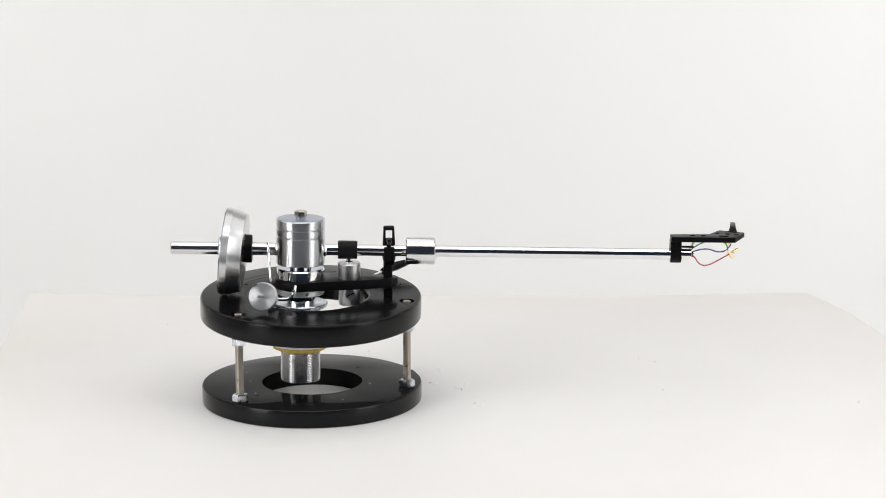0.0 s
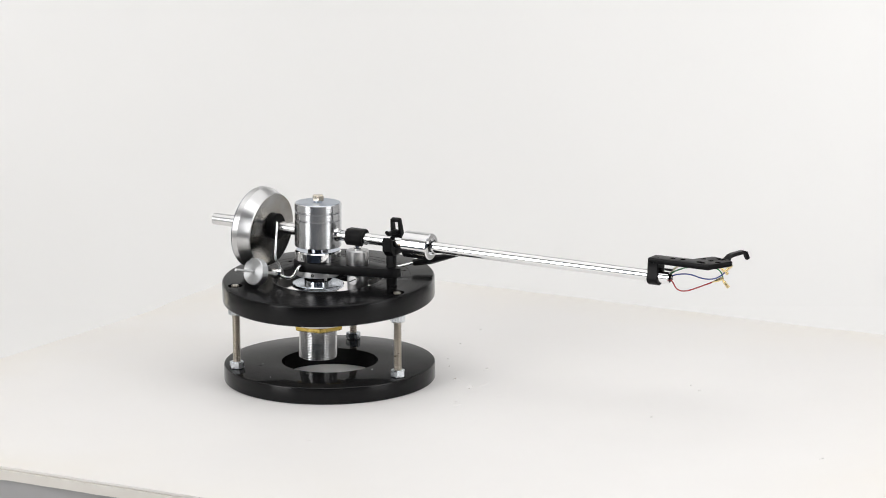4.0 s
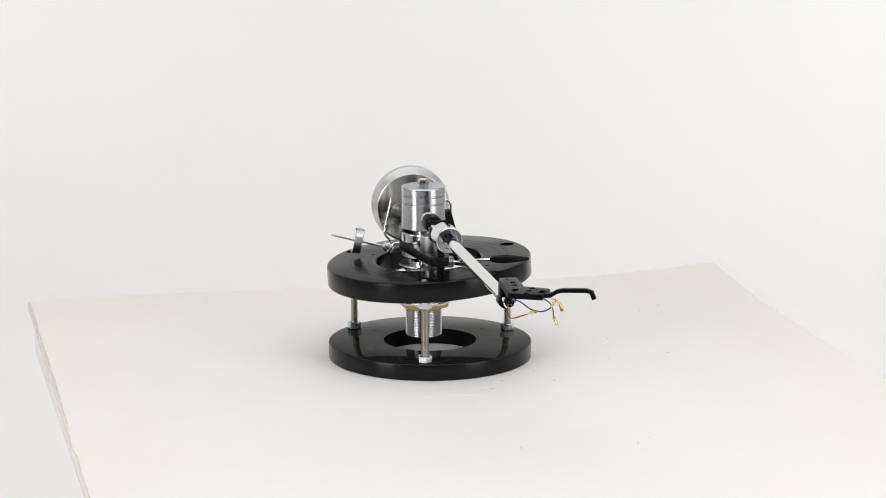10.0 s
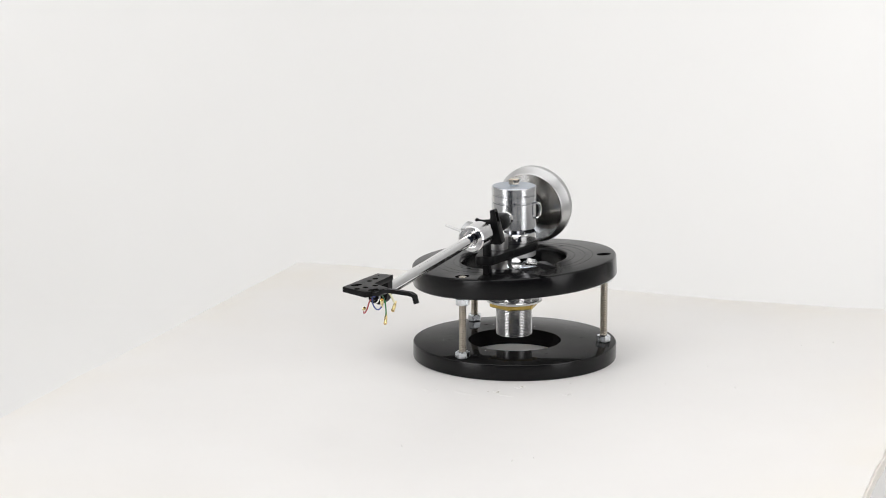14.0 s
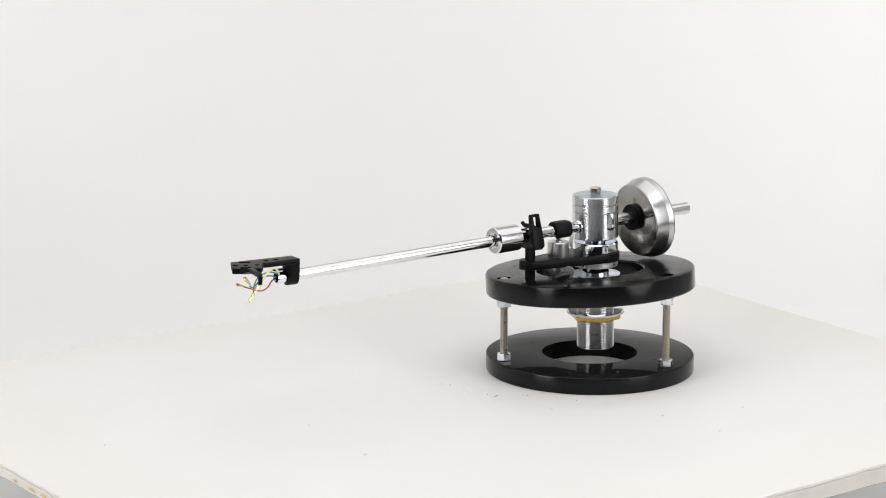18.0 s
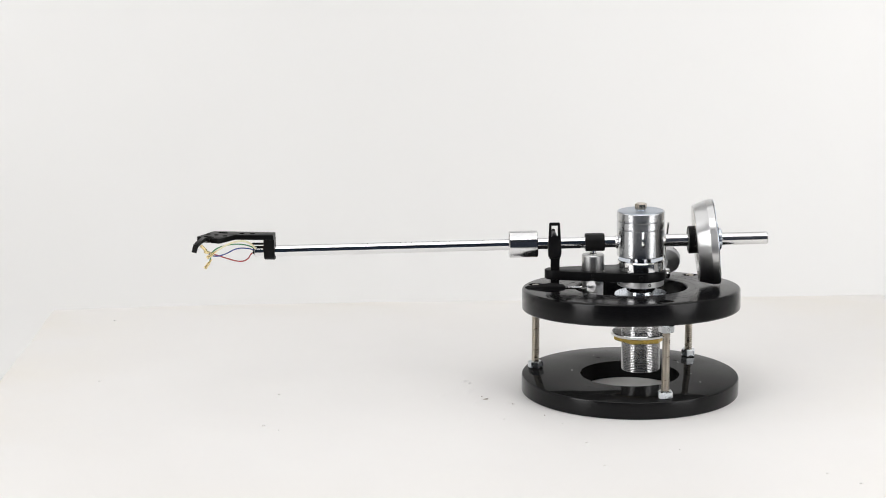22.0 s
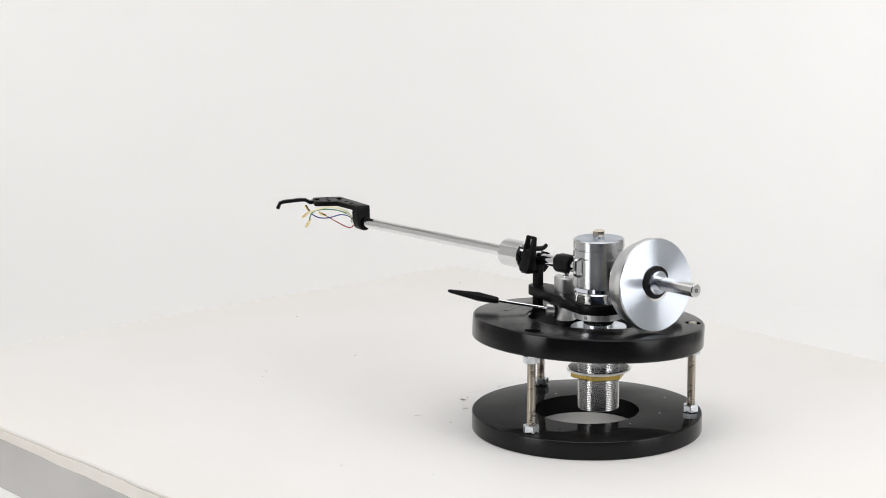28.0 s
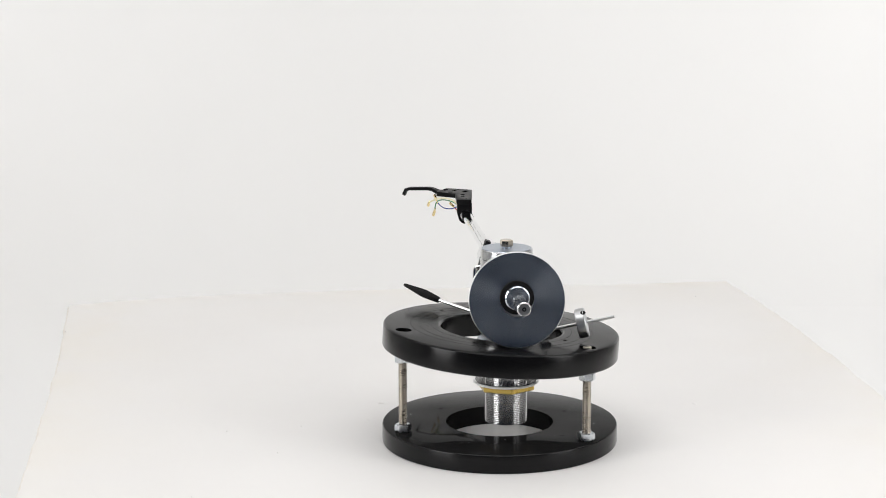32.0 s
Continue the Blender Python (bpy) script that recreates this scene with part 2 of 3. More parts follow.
def sweep(points, r, seg=10, ends=True, smooth=0):
    """A round wire through points; smooth: rounds of corner cutting. r: one radius, or one at each point."""
    pts = [Vector(p) for p in points]
    rad = list(r) if isinstance(r, (list, tuple)) else [r] * len(pts)
    for _ in range(smooth):
        np_, nr = [pts[0]], [rad[0]]
        for a, b, ra, rb in zip(pts, pts[1:], rad, rad[1:]):
            np_ += [a * 0.75 + b * 0.25, a * 0.25 + b * 0.75]
            nr += [ra * 0.75 + rb * 0.25, ra * 0.25 + rb * 0.75]
        pts, rad = np_ + [pts[-1]], nr + [rad[-1]]
    bm = bmesh.new()
    rings, side = [], None
    for i, p in enumerate(pts):
        d = (pts[min(i + 1, len(pts) - 1)] - pts[max(i - 1, 0)]).normalized()
        side = d.orthogonal().normalized() if side is None else (side - d * side.dot(d)).normalized()
        up = d.cross(side)
        rings.append([bm.verts.new(p + (side * math.cos(2 * math.pi * k / seg) + up * math.sin(2 * math.pi * k / seg)) * rad[i]) for k in range(seg)])
    for a, b in zip(rings, rings[1:]):
        for k in range(seg):
            bm.faces.new((a[k], a[(k + 1) % seg], b[(k + 1) % seg], b[k]))
    if ends:
        bm.faces.new(rings[0][::-1])
        bm.faces.new(rings[-1])
    return bm


def along(a, b):
    """A pose at a whose z axis points to b."""
    return Matrix.Translation(a) @ (Vector(b) - Vector(a)).to_track_quat("Z", "Y").to_matrix().to_4x4()


# ---- the room: a white studio corner; behind the camera, dimness is painted in ----
def slab(name, x0, x1, y0, y1, z0, z1, material, label):
    bm = bmesh.new()
    bmesh.ops.create_cube(bm, size=1.0)
    bmesh.ops.scale(bm, vec=(x1 - x0, y1 - y0, z1 - z0), verts=bm.verts)
    bmesh.ops.translate(bm, vec=((x0 + x1) / 2, (y0 + y1) / 2, (z0 + z1) / 2), verts=bm.verts)
    return tagged(new(name, finish(name, bm, material)), label, kind="structure")


FLOOR_Z = -0.85
slab("wall_back", -3.2, 3.2, 2.35, 2.45, FLOOR_Z, 2.3, BACKDROP, "white painted studio wall")
slab("wall_left", -3.3, -3.2, -1.9, 2.45, FLOOR_Z, 2.3, BACKDROP, "white painted studio wall")
slab("wall_right", 3.2, 3.3, -1.5, 2.45, FLOOR_Z, 2.3, BACKDROP, "white painted studio wall")
# Unseen surfaces behind the camera; dark colour stands in for missing light.
slab("wall_left_2", -3.3, -3.2, -3.6, -1.9, FLOOR_Z, 2.3, DIM_END_SHADE, "unseen wall, coloured dark to stand for the unlit studio end")
slab("wall_right_2", 3.2, 3.3, -3.6, -1.5, FLOOR_Z, 2.3, DIM_END_SHADE, "unseen wall, coloured dark to stand for the unlit studio end")
slab("wall_front", -3.3, 3.3, -3.7, -3.6, FLOOR_Z, 2.3, DIM_END_SHADE, "unseen wall, coloured dark to stand for the unlit studio end")
floor = slab("floor", -3.3, 3.3, -1.3, 2.45, FLOOR_Z - 0.1, FLOOR_Z, JOINT, "pale tiled studio floor with dark joints")
slab("floor_2", -3.3, 3.3, -3.7, -1.3, FLOOR_Z - 0.1, FLOOR_Z, DIM_END_SHADE, "unseen floor, coloured dark to stand for the unlit studio end")
slab("ceiling", -3.3, 3.3, -1.5, 2.45, 2.3, 2.4, BACKDROP, "white painted ceiling")
slab("ceiling_2", -3.3, 3.3, -3.7, -1.5, 2.3, 2.4, DIM_END_SHADE, "unseen ceiling, coloured dark to stand for the unlit studio end")

COVE = 0.36
arc = [(2.35 - COVE + COVE * math.sin(radians(a)), FLOOR_Z + 0.009 + COVE - COVE * math.cos(radians(a))) for a in range(0, 91, 6)]
bm = bmesh.new()
ends = [[bm.verts.new((x, y, z)) for y, z in arc + [(2.36, arc[-1][1]), (2.36, FLOOR_Z), (2.35 - COVE, FLOOR_Z)]] for x in (-3.2, 3.2)]
for k in range(len(ends[0])):
    j = (k + 1) % len(ends[0])
    bm.faces.new((ends[0][k], ends[0][j], ends[1][j], ends[1][k]))
bm.faces.new(ends[0])
bm.faces.new(ends[1][::-1])
tagged(new("baseboard", finish("baseboard", bm, BACKDROP)), "white coved base between the back wall and the floor", kind="structure")

# ---- the turning board: a white sheet on a slab with a polished edge band ----
TOP = 0.0015
CORNERS = [(-0.362, -0.341), (-0.25, -0.330), (-0.162, -0.3208), (-0.092, -0.3135), (0.0, -0.3045), (0.10, -0.295), (0.205, -0.284), (0.300, -0.269), (0.378, -0.256),
           (0.371, -0.150), (0.367, -0.050), (0.361, 0.026), (0.354, 0.110), (0.344, 0.200), (0.332, 0.260), (0.318, 0.310), (0.306, 0.346), (0.220, 0.337), (0.120, 0.327),
           (0.0, 0.317), (-0.10, 0.310), (-0.24, 0.301), (-0.396, 0.302), (-0.394, 0.210), (-0.379, 0.080), (-0.379, 0.0), (-0.379, -0.10), (-0.379, -0.19), (-0.371, -0.29)]


SIDES = [(-0.362, -0.3405), (0.378, -0.2575), (0.366, 0.0), (0.344, 0.200), (0.307, 0.344), (-0.03, 0.3160), (-0.395, 0.3005)]
SIDES += [(-0.379 - 0.016 * ((0.3005 - 0.014 * k - 0.02) / 0.2805) ** 2, 0.3005 - 0.014 * k) for k in range(1, 20)]
SIDES += [(-0.379 + 0.017 * (k / 29) ** 2.4, 0.02 - 0.0124 * k) for k in range(29)]


def outline(step, rag, inset=0.0, corners=CORNERS):
    pts = []
    for a, b in zip(corners, corners[1:] + corners[:1]):
        a, b = Vector(a), Vector(b)
        n = max(1, int((b - a).length / step))
        d = (b - a).normalized()
        out = Vector((d.y, -d.x))
        for k in range(n):
            p = a + (b - a) * (k / n)
            w = rag * (noise.noise((p.x * 40, p.y * 40, 1.7)) + 0.6 * noise.noise((p.x * 160, p.y * 160, 5.1)))
            p = p + out * (w - inset)
            pts.append((p.x, p.y))
    return pts


def lift(x, y):
    """The sheet curls up a little towards one long edge."""
    return max(0.0, 0.0026 - 0.017 * x) * max(0.0, (y - 0.18) / 0.13) ** 1.5 + 0.0012 * max(0.0, (-y - 0.15) / 0.15)


board = thing("display_board", Matrix(), "white display board with ragged sheet edges and polished grey sides", "display board")


def sheet():
    rim = outline(0.006, 0.0016)
    bm = bmesh.new()
    rings = [[bm.verts.new((x * s, y * s, TOP + lift(x * s, y * s))) for x, y in rim] for s in (1.0, 0.995, 0.97, 0.9, 0.8, 0.7, 0.55, 0.4, 0.2)]
    centre = bm.verts.new((0, 0, TOP))
    n = len(rim)
    for a, b in zip(rings, rings[1:]):
        for i in range(n):
            bm.faces.new((a[i], a[(i + 1) % n], b[(i + 1) % n], b[i]))
    for i in range(n):
        bm.faces.new((rings[-1][i], rings[-1][(i + 1) % n], centre))
    low = [bm.verts.new((v.co.x, v.co.y, v.co.z - 0.0016)) for v in rings[0]]
    for i in range(n):
        bm.faces.new((rings[0][i], low[i], low[(i + 1) % n], rings[0][(i + 1) % n]))
    return bm


def rim_band(z0, z1, inset, rag, wall, follow, corners=CORNERS):
    """An upright band along the board's edge, wall thick."""
    a, b = outline(0.008, rag, inset, corners), outline(0.008, rag, inset + wall, corners)
    bm = bmesh.new()
    up = (lambda x, y: lift(x, y)) if follow else (lambda x, y: 0.0)
    r0 = [bm.verts.new((x, y, z0)) for x, y in a]
    r1 = [bm.verts.new((x, y, z1 + up(x, y))) for x, y in a]
    r2 = [bm.verts.new((x, y, z1 + up(x, y))) for x, y in b]
    r3 = [bm.verts.new((x, y, z0)) for x, y in b]
    n = len(a)
    for p, q in ((r0, r1), (r1, r2), (r2, r3), (r3, r0)):
        for i in range(n):
            bm.faces.new((p[i], p[(i + 1) % n], q[(i + 1) % n], q[i]))
    return bm


part("top_sheet", sheet(), WHITE_SHEET, board, "white coated sheet, lightly marked", sharp=50)
part("sheet_backing", rim_band(TOP - 0.0075, TOP - 0.0020, -0.0015, 0.0012, 0.02, True), SHEET_EDGE, board, "cream foam layer under the sheet", sharp=60)
part("edge_band", rim_band(TOP - 0.0465, TOP - 0.0077, 0.0025, 0.0, 0.012, False, SIDES), EDGE_BAND, board, "polished grey metal-look edge band", sharp=20)
core = bmesh.new()
bmesh.ops.contextual_create(core, geom=[core.verts.new((x * 0.97, y * 0.97, TOP - 0.008)) for x, y in CORNERS])
ext = bmesh.ops.extrude_face_region(core, geom=core.faces[:])
bmesh.ops.translate(core, vec=(0, 0, -0.036), verts=[v for v in ext["geom"] if isinstance(v, bmesh.types.BMVert)])
part("core_slab", core, SHEET_EDGE, board)


def flake(x, y, length, width, turn, material, lumps=9, curl=0.0003, seed=1):
    """A thin lifted chip of the coating."""
    rnd = random.Random(seed)
    bm = bmesh.new()
    pts = []
    for i in range(lumps):
        a = 2 * math.pi * i / lumps
        k = 0.7 + 0.5 * rnd.random()
        pts.append((math.cos(a) * length / 2 * k, math.sin(a) * width / 2 * k))
    low = [bm.verts.new((u, v, 0.0)) for u, v in pts]
    rise = 0.0001 if material is WHITE_SHEET else 0.0004
    high = [bm.verts.new((u * 0.55, v * 0.5, rise + curl * (u / length + 0.5))) for u, v in pts]
    for i in range(lumps):
        j = (i + 1) % lumps
        bm.faces.new((low[i], low[j], high[j], high[i]))
    bm.faces.new(high)
    bm.faces.new(low[::-1])
    z = TOP + lift(x, y) + 0.0001
    return part("chip", bm, material, board, "", pose(x, y, z, 0, 0, turn))


# chips and grit beside the stand: place, length, width (mm), turn, material
CHIPS = [(-26, 68.5, 5.0, 1.6, 80, GRIT_PALE), (-32, 30.3, 4.5, 1.5, 60, GRIT_PALE), (2.0, -28, 3.5, 1.0, 40, GRIT_PALE), (-55, 59, 1.2, 0.9, 0, GRIT_AND_SHADE), (-8, 10, 1.3, 0.8, 20, GRIT_AND_SHADE),
         (288, -23, 4, 1.4, 60, FLAKE), (-261, 213, 3, 1.5, 0, FLAKE), (134, 104, 1.4, 0.8, 20, GRIT_PALE), (145, 10, 3.0, 1.0, 30, FLAKE), (146, 93, 4.0, 1.0, 5, FLAKE),
         (-68, 79, 4.0, 1.2, 0, FLAKE), (-84, 126, 3.0, 1.0, 10, FLAKE), (-148, 140, 2.0, 1.0, 10, FLAKE), (-95, 178, 4, 1.5, 20, FLAKE), (-242, 191, 4, 1.4, 10, FLAKE),
         (315, -218, 3, 1.5, 0, GRIT_PALE)]
for i, (x, y, l, w, turn, mat) in enumerate(CHIPS):
    flake(x / 1000, y / 1000, l / 1000, w / 1000, turn, mat, seed=i)


def blister(x, y, length, width, turn, height, bend=0.0):
    """A low wrinkle of the sheet that runs out into its surface."""
    bm = bmesh.new()
    nu, nv = 22, 10
    rows = []
    for i in range(nu + 1):
        u = 2 * i / nu - 1
        row = []
        for k in range(nv + 1):
            v = 2 * k / nv - 1
            w = max(0.0, 1 - u * u) * max(0.0, 1 - v * v)
            z = height * w ** 1.5 * (1 + 0.5 * noise.noise((u * 2.2 + x * 900, v * 1.6, y * 700))) - 0.00006
            row.append(bm.verts.new((u * length / 2, v * width / 2 + bend * u * u, z)))
        rows.append(row)
    for a, b in zip(rows, rows[1:]):
        for k in range(nv):
            bm.faces.new((a[k], b[k], b[k + 1], a[k + 1]))
    return part("wrinkle", bm, WHITE_SHEET, board, "", pose(x, y, TOP + lift(x, y), 0, 0, turn), sharp=80)


for x, y, l, w, turn, h, bend in ((7, -34, 11, 5, 60, 0.7, 1.0), (3, -5, 24, 7, 75, 0.35, 2.5), (22, 7, 18, 7, 65, 0.25, -2.0), (-4, 26, 18, 4, 85, 0.35, 1.0), (-28, 26, 9, 4, 60, 0.5, 0.8),
                                  (-24, 65, 11, 4, 75, 0.5, -1.0), (-70, 79, 8, 4, 20, 0.3, 0.5), (-36, -164, 9, 4, 10, 0.3, 0.5)):
    blister(x / 1000, y / 1000, l / 1000, w / 1000, turn, h / 750, bend / 1000)


def flap(x, y, length, width, turn, height):
    """A torn tongue of the sheet, hinged at its far end, over the bare patch that it left, darkened for its shade."""
    bm = bmesh.new()
    rows = []
    for i in range(7):
        u = i / 6
        half = width / 2 * (1 - 0.55 * u * u)
        z = height * u ** 1.6 + 0.0002
        rows.append([bm.verts.new((length * u, v * half, z - 0.0004 * abs(v) * u)) for v in (-1, -0.4, 0.4, 1)] + [bm.verts.new((length * u, v * half, z - 0.00025)) for v in (1, 0.4, -0.4, -1)])
    for a, b in zip(rows, rows[1:]):
        for k in range(8):
            bm.faces.new((a[k], a[(k + 1) % 8], b[(k + 1) % 8], b[k]))
    bm.faces.new(rows[0][::-1])
    bm.faces.new(rows[-1])
    part("torn_flap", bm, WHITE_SHEET, board, "lifted torn tongue of the sheet", pose(x, y, TOP, 0, 0, turn))
    d = Vector((math.cos(radians(turn)), math.sin(radians(turn)))) * length * 0.65
    # Dark patch: the shade under the raised tongue, put into colour.
    flake(x + d.x, y + d.y, length * 0.9, width * 1.1, turn, GRIT_AND_SHADE, curl=0.0, seed=31)


flap(-0.0098, 0.0135, 0.0048, 0.0046, 118, 0.0013)
flap(-0.0305, 0.0270, 0.0030, 0.0030, 130, 0.0007)

# ochre glue stains on the edge of the sheet's backing
for i, (x, y, l, w) in enumerate(((360.6, 31, 9, 2.4), (359.0, 50, 13, 2.6), (362.7, 6, 5, 2.2), (357.4, 70, 6, 1.8))):
    stain = flake(0, 0, l / 1000, w / 1000, 0, STAIN, curl=0.0, seed=40 + i)
    stain.name, stain.matrix_basis = "stain", pose(x / 1000 + 0.0024, y / 1000, TOP - 0.0045, 90, 0, 94)

pedestal = thing("pedestal", pose(0, 0, FLOOR_Z), "grey round pedestal under the turning board", "pedestal")
part("column", lathe([(0, FLOOR_Z), (0.22, FLOOR_Z), (0.22, FLOOR_Z + 0.02), (0.16, FLOOR_Z + 0.03), (0.16, TOP - 0.0442), (0, TOP - 0.0442)], 48), PEDESTAL_GREY, pedestal)

# ---- the stand: two black discs on three threaded rods ----
CX, CY, RAD = -0.1196, -0.0139, 0.082
LOW_TOP = 0.0146
stand = thing("tonearm_stand", pose(CX, CY, TOP), "black two-tier round stand on three threaded steel rods", "stand")
RODS = [(-0.1676, -0.0700), (-0.0480, -0.0285), (-0.1424, 0.0540)]


def disc_loop(r, seg=144):
    return circle(0, 0, r, seg)


small = [(-0.1565, -0.0545, 0.0013), (-0.0970, -0.0612, 0.0013), (-0.1480, 0.0330, 0.0013), (-0.0875, 0.0262, 0.0013)]
lower = plate(disc_loop(RAD), [circle(0, 0, 0.0375, 72)] + [circle(x - CX, y - CY, r, 10) for x, y, r in small], TOP, LOW_TOP, 0.0012)
lower_disc = part("lower_disc", lower, BLACK_DISC, stand, "glossy black acrylic disc with a round opening", pose(CX, CY, 0), sharp=18)
lower_disc.data.materials.append(BLACK_TURNED)
for face in lower_disc.data.polygons:
    face.material_index = int(abs(face.normal.z) < 0.9 and (face.center.x ** 2 + face.center.y ** 2) ** 0.5 > 0.06)
speck = finish("dust_speck", pin(0.00035, 0, 0.00012, 0.00004, 8), NYLON)
for x, y in ((-0.1585, -0.0488), (-0.1660, -0.0150), (-0.0935, -0.0655), (-0.1712, 0.0100), (-0.0760, -0.0210), (-0.1300, -0.0790), (-0.1010, 0.0480)):
    part("dust_speck", speck, None, stand, "", pose(x, y, LOW_TOP + 0.0001))
UPPER = pose(CX, CY, 0.0654, 3.5, 0.91, 0)
THICK = 0.0165
TILT_INV = UPPER.inverted()
bores = []
for x, y in RODS:
    p = TILT_INV @ Vector((x, y, 0.074))
    bores.append(circle(p.x, p.y, 0.0056, 24))
tiny = [circle(a, b, 0.0015, 12) for a, b in ((0.0442, 0.0400), (-0.0300, -0.0415), (0.0430, -0.0208), (-0.0505, 0.0210))]
upper = plate(disc_loop(RAD), [circle(0, 0, 0.0440, 96)] + bores + tiny, 0, THICK, 0.0019, 4)
upper_disc = part("upper_disc", upper, BLACK_TURNED, stand, "satin black disc with a wide central opening", UPPER, sharp=18)
upper_disc.data.materials.append(BLACK_TOP)
for face in upper_disc.data.polygons:
    face.material_index = int(face.normal.z > 0.9)

part("opening_ring", lathe([(0.0440, THICK - 0.0001), (0.0429, THICK - 0.0003), (0.0420, THICK - 0.0013), (0.0420, 0.0010), (0.0429, 0.0001), (0.0440, 0.0001)], 128), BLACK_TURNED, upper_disc, "chamfered rim of the opening", UPPER)
for r in (0.0488, 0.0572, 0.0632):
    part("turned_line", lathe([(r - 0.0003, THICK - 0.0002), (r - 0.0002, THICK + 0.00006), (r + 0.0002, THICK + 0.00006), (r + 0.0003, THICK - 0.0002)], 128), BLACK_DISC, upper_disc, "faint turned line", UPPER)

for i, (x, y) in enumerate(RODS):
    under = (UPPER @ (TILT_INV @ Vector((x, y, 0.0648))).xy.to_3d()).z
    m = pose(x, y, 0, 0, 0, 20 + 37 * i)
    tip = 0.0800 if i < 2 else 0.074
    rod = part("threaded_rod", thread(0.0030, LOW_TOP - 0.006, tip, 0.0014, 0.0008, 40), ROD_STEEL, stand, "threaded steel rod", m)
    part("lower_nut", hexagon(0.0058, 0.0055, 0.0029), ZINC, stand, "zinc-plated hexagon nut", m @ pose(0, 0, LOW_TOP))
    part("upper_nut", hexagon(0.0058, 0.0055, 0.0029), ZINC, stand, "zinc-plated hexagon nut", m @ pose(0, 0, under - 0.0062, 0, 0, 17))

# ---- the tonearm ----
PX, PY = -0.1262, -0.0178
tonearm = thing("tonearm", pose(PX, PY, 0.078), "polished straight tonearm with round counterweight and black headshell", "tonearm")
COL = pose(PX - 0.0008, PY, 0.08) @ pose(0, 0, 0, 0, 0.9, 0) @ pose(0, 0, -0.08)


def groove(prof, r, z, d=0.0004, w=0.0004):
    return prof + [(r, z - w), (r - d, z - w * 0.3), (r - d, z + w * 0.3), (r, z + w)]


R1 = 0.0180
prof = [(0, 0.1058), (R1 - 0.0005, 0.1058), (R1, 0.1063)]
prof = groove(prof, R1, 0.1270, 0.0009, 0.0008)
prof = groove(prof, R1, 0.1330, 0.0009, 0.0008)
prof += [(R1, 0.1390), (R1 - 0.0005, 0.1395), (0, 0.1395)]
housing = part("bearing_housing", lathe(prof, 96), TURNED, tonearm, "turned aluminium bearing housing", COL)
part("cap_plate", lathe([(0, 0.1394), (R1 - 0.0009, 0.1394), (R1 - 0.0012, 0.1398), (0, 0.1398)], 96), BLUED, housing, "bluish turned cap", COL)
part("cap_screw", hexagon(0.0046, 0.0048), NICKEL, housing, "nickel-plated hexagon screw", COL @ pose(0, 0, 0.1406, 0, 0, 12))
part("cap_washer", pin(0.0034, 0.1397, 0.1408, 0.0002), BLUED, housing, "", COL)
part("neck", lathe([(0, 0.099), (0.0085, 0.099), (0.0078, 0.1020), (0.0078, 0.107), (0, 0.107)], 48), DARK_STEEL, tonearm, "dark polished bearing neck", COL)
part("collar", lathe([(0.0, 0.0950), (0.0174, 0.0950), (0.0178, 0.0955), (0.0178, 0.1016), (0.0172, 0.1025), (0.0095, 0.1018), (0, 0.1018)], 96), CHROME, tonearm, "polished chrome collar", COL)
part("collar_top", lathe([(0.0082, 0.1019), (0.0168, 0.1026), (0.0168, 0.1029), (0.0082, 0.1022), (0.0082, 0.1019)], 96), BLUE_MIRROR, tonearm, "bluish turned collar face", COL)
ring_low = part("lower_collar", lathe([(0, 0.0832), (0.0171, 0.0832), (0.0176, 0.0837), (0.0176, 0.0880), (0, 0.0880)], 96), ALU_MATTE, tonearm, "satin aluminium ring", COL)
for turn in (20, 110, 200, 290):
    part("set_screw", lathe([(0.0005, 0.0001), (0.0012, 0.0001), (0.0012, -0.0012), (0, -0.0012), (0.0005, -0.0008), (0.0005, 0.0001)], 16), BLACK_RUBBER, ring_low, "", COL @ pose(0, 0, 0.0856, 0, 0, turn) @ pose(0.0176, 0, 0, 0, 90, 0))
part("pillar", lathe([(0, 0.0765), (0.0108, 0.0765), (0.0108, 0.0840), (0, 0.0840)], 64), CHROME, tonearm, "polished pillar", COL)
part("base_flange", lathe([(0, 0.0735), (0.0195, 0.0735), (0.0200, 0.0740), (0.0200, 0.0760), (0.0195, 0.0766), (0, 0.0766)], 96), TURNED_FACE, tonearm, "turned round base flange", COL)
part("threaded_sleeve", thread(0.0147, 0.0176, 0.0736, 0.00125, 0.00045, 128, 0.010), SLEEVE, tonearm, "finely threaded aluminium sleeve", COL)
part("brass_nut", hexagon(0.0205, 0.0044, 0.0142, 0.0009), BRASS, tonearm, "thin brass lock nut", COL @ pose(0, 0, 0.0404, 0, 0, 8))
part("nylon_washer", lathe([(0.0148, 0.0449), (0.0216, 0.0449), (0.0226, 0.0453), (0.0226, 0.0463), (0.0148, 0.0463)], 72), NYLON, tonearm, "thin white washer", COL)
part("dished_washer", lathe([(0.0148, 0.0464), (0.0216, 0.0464), (0.0218, 0.0467), (0.0214, 0.0472), (0.0148, 0.0474)], 72), CHROME, tonearm, "dished steel washer", COL)

# the arm's own axis
AX0, AXD = Vector((-0.1254, -0.0180, 0.1163)), Vector((0.9983, 0.0553, -0.0235)).normalized()


def on_arm(x, dy=0.0, dz=0.0):
    """A point of the arm's axis at board x."""
    p = AX0 + AXD * ((x - AX0.x) / AXD.x)
    return p + Vector((0, dy, dz))


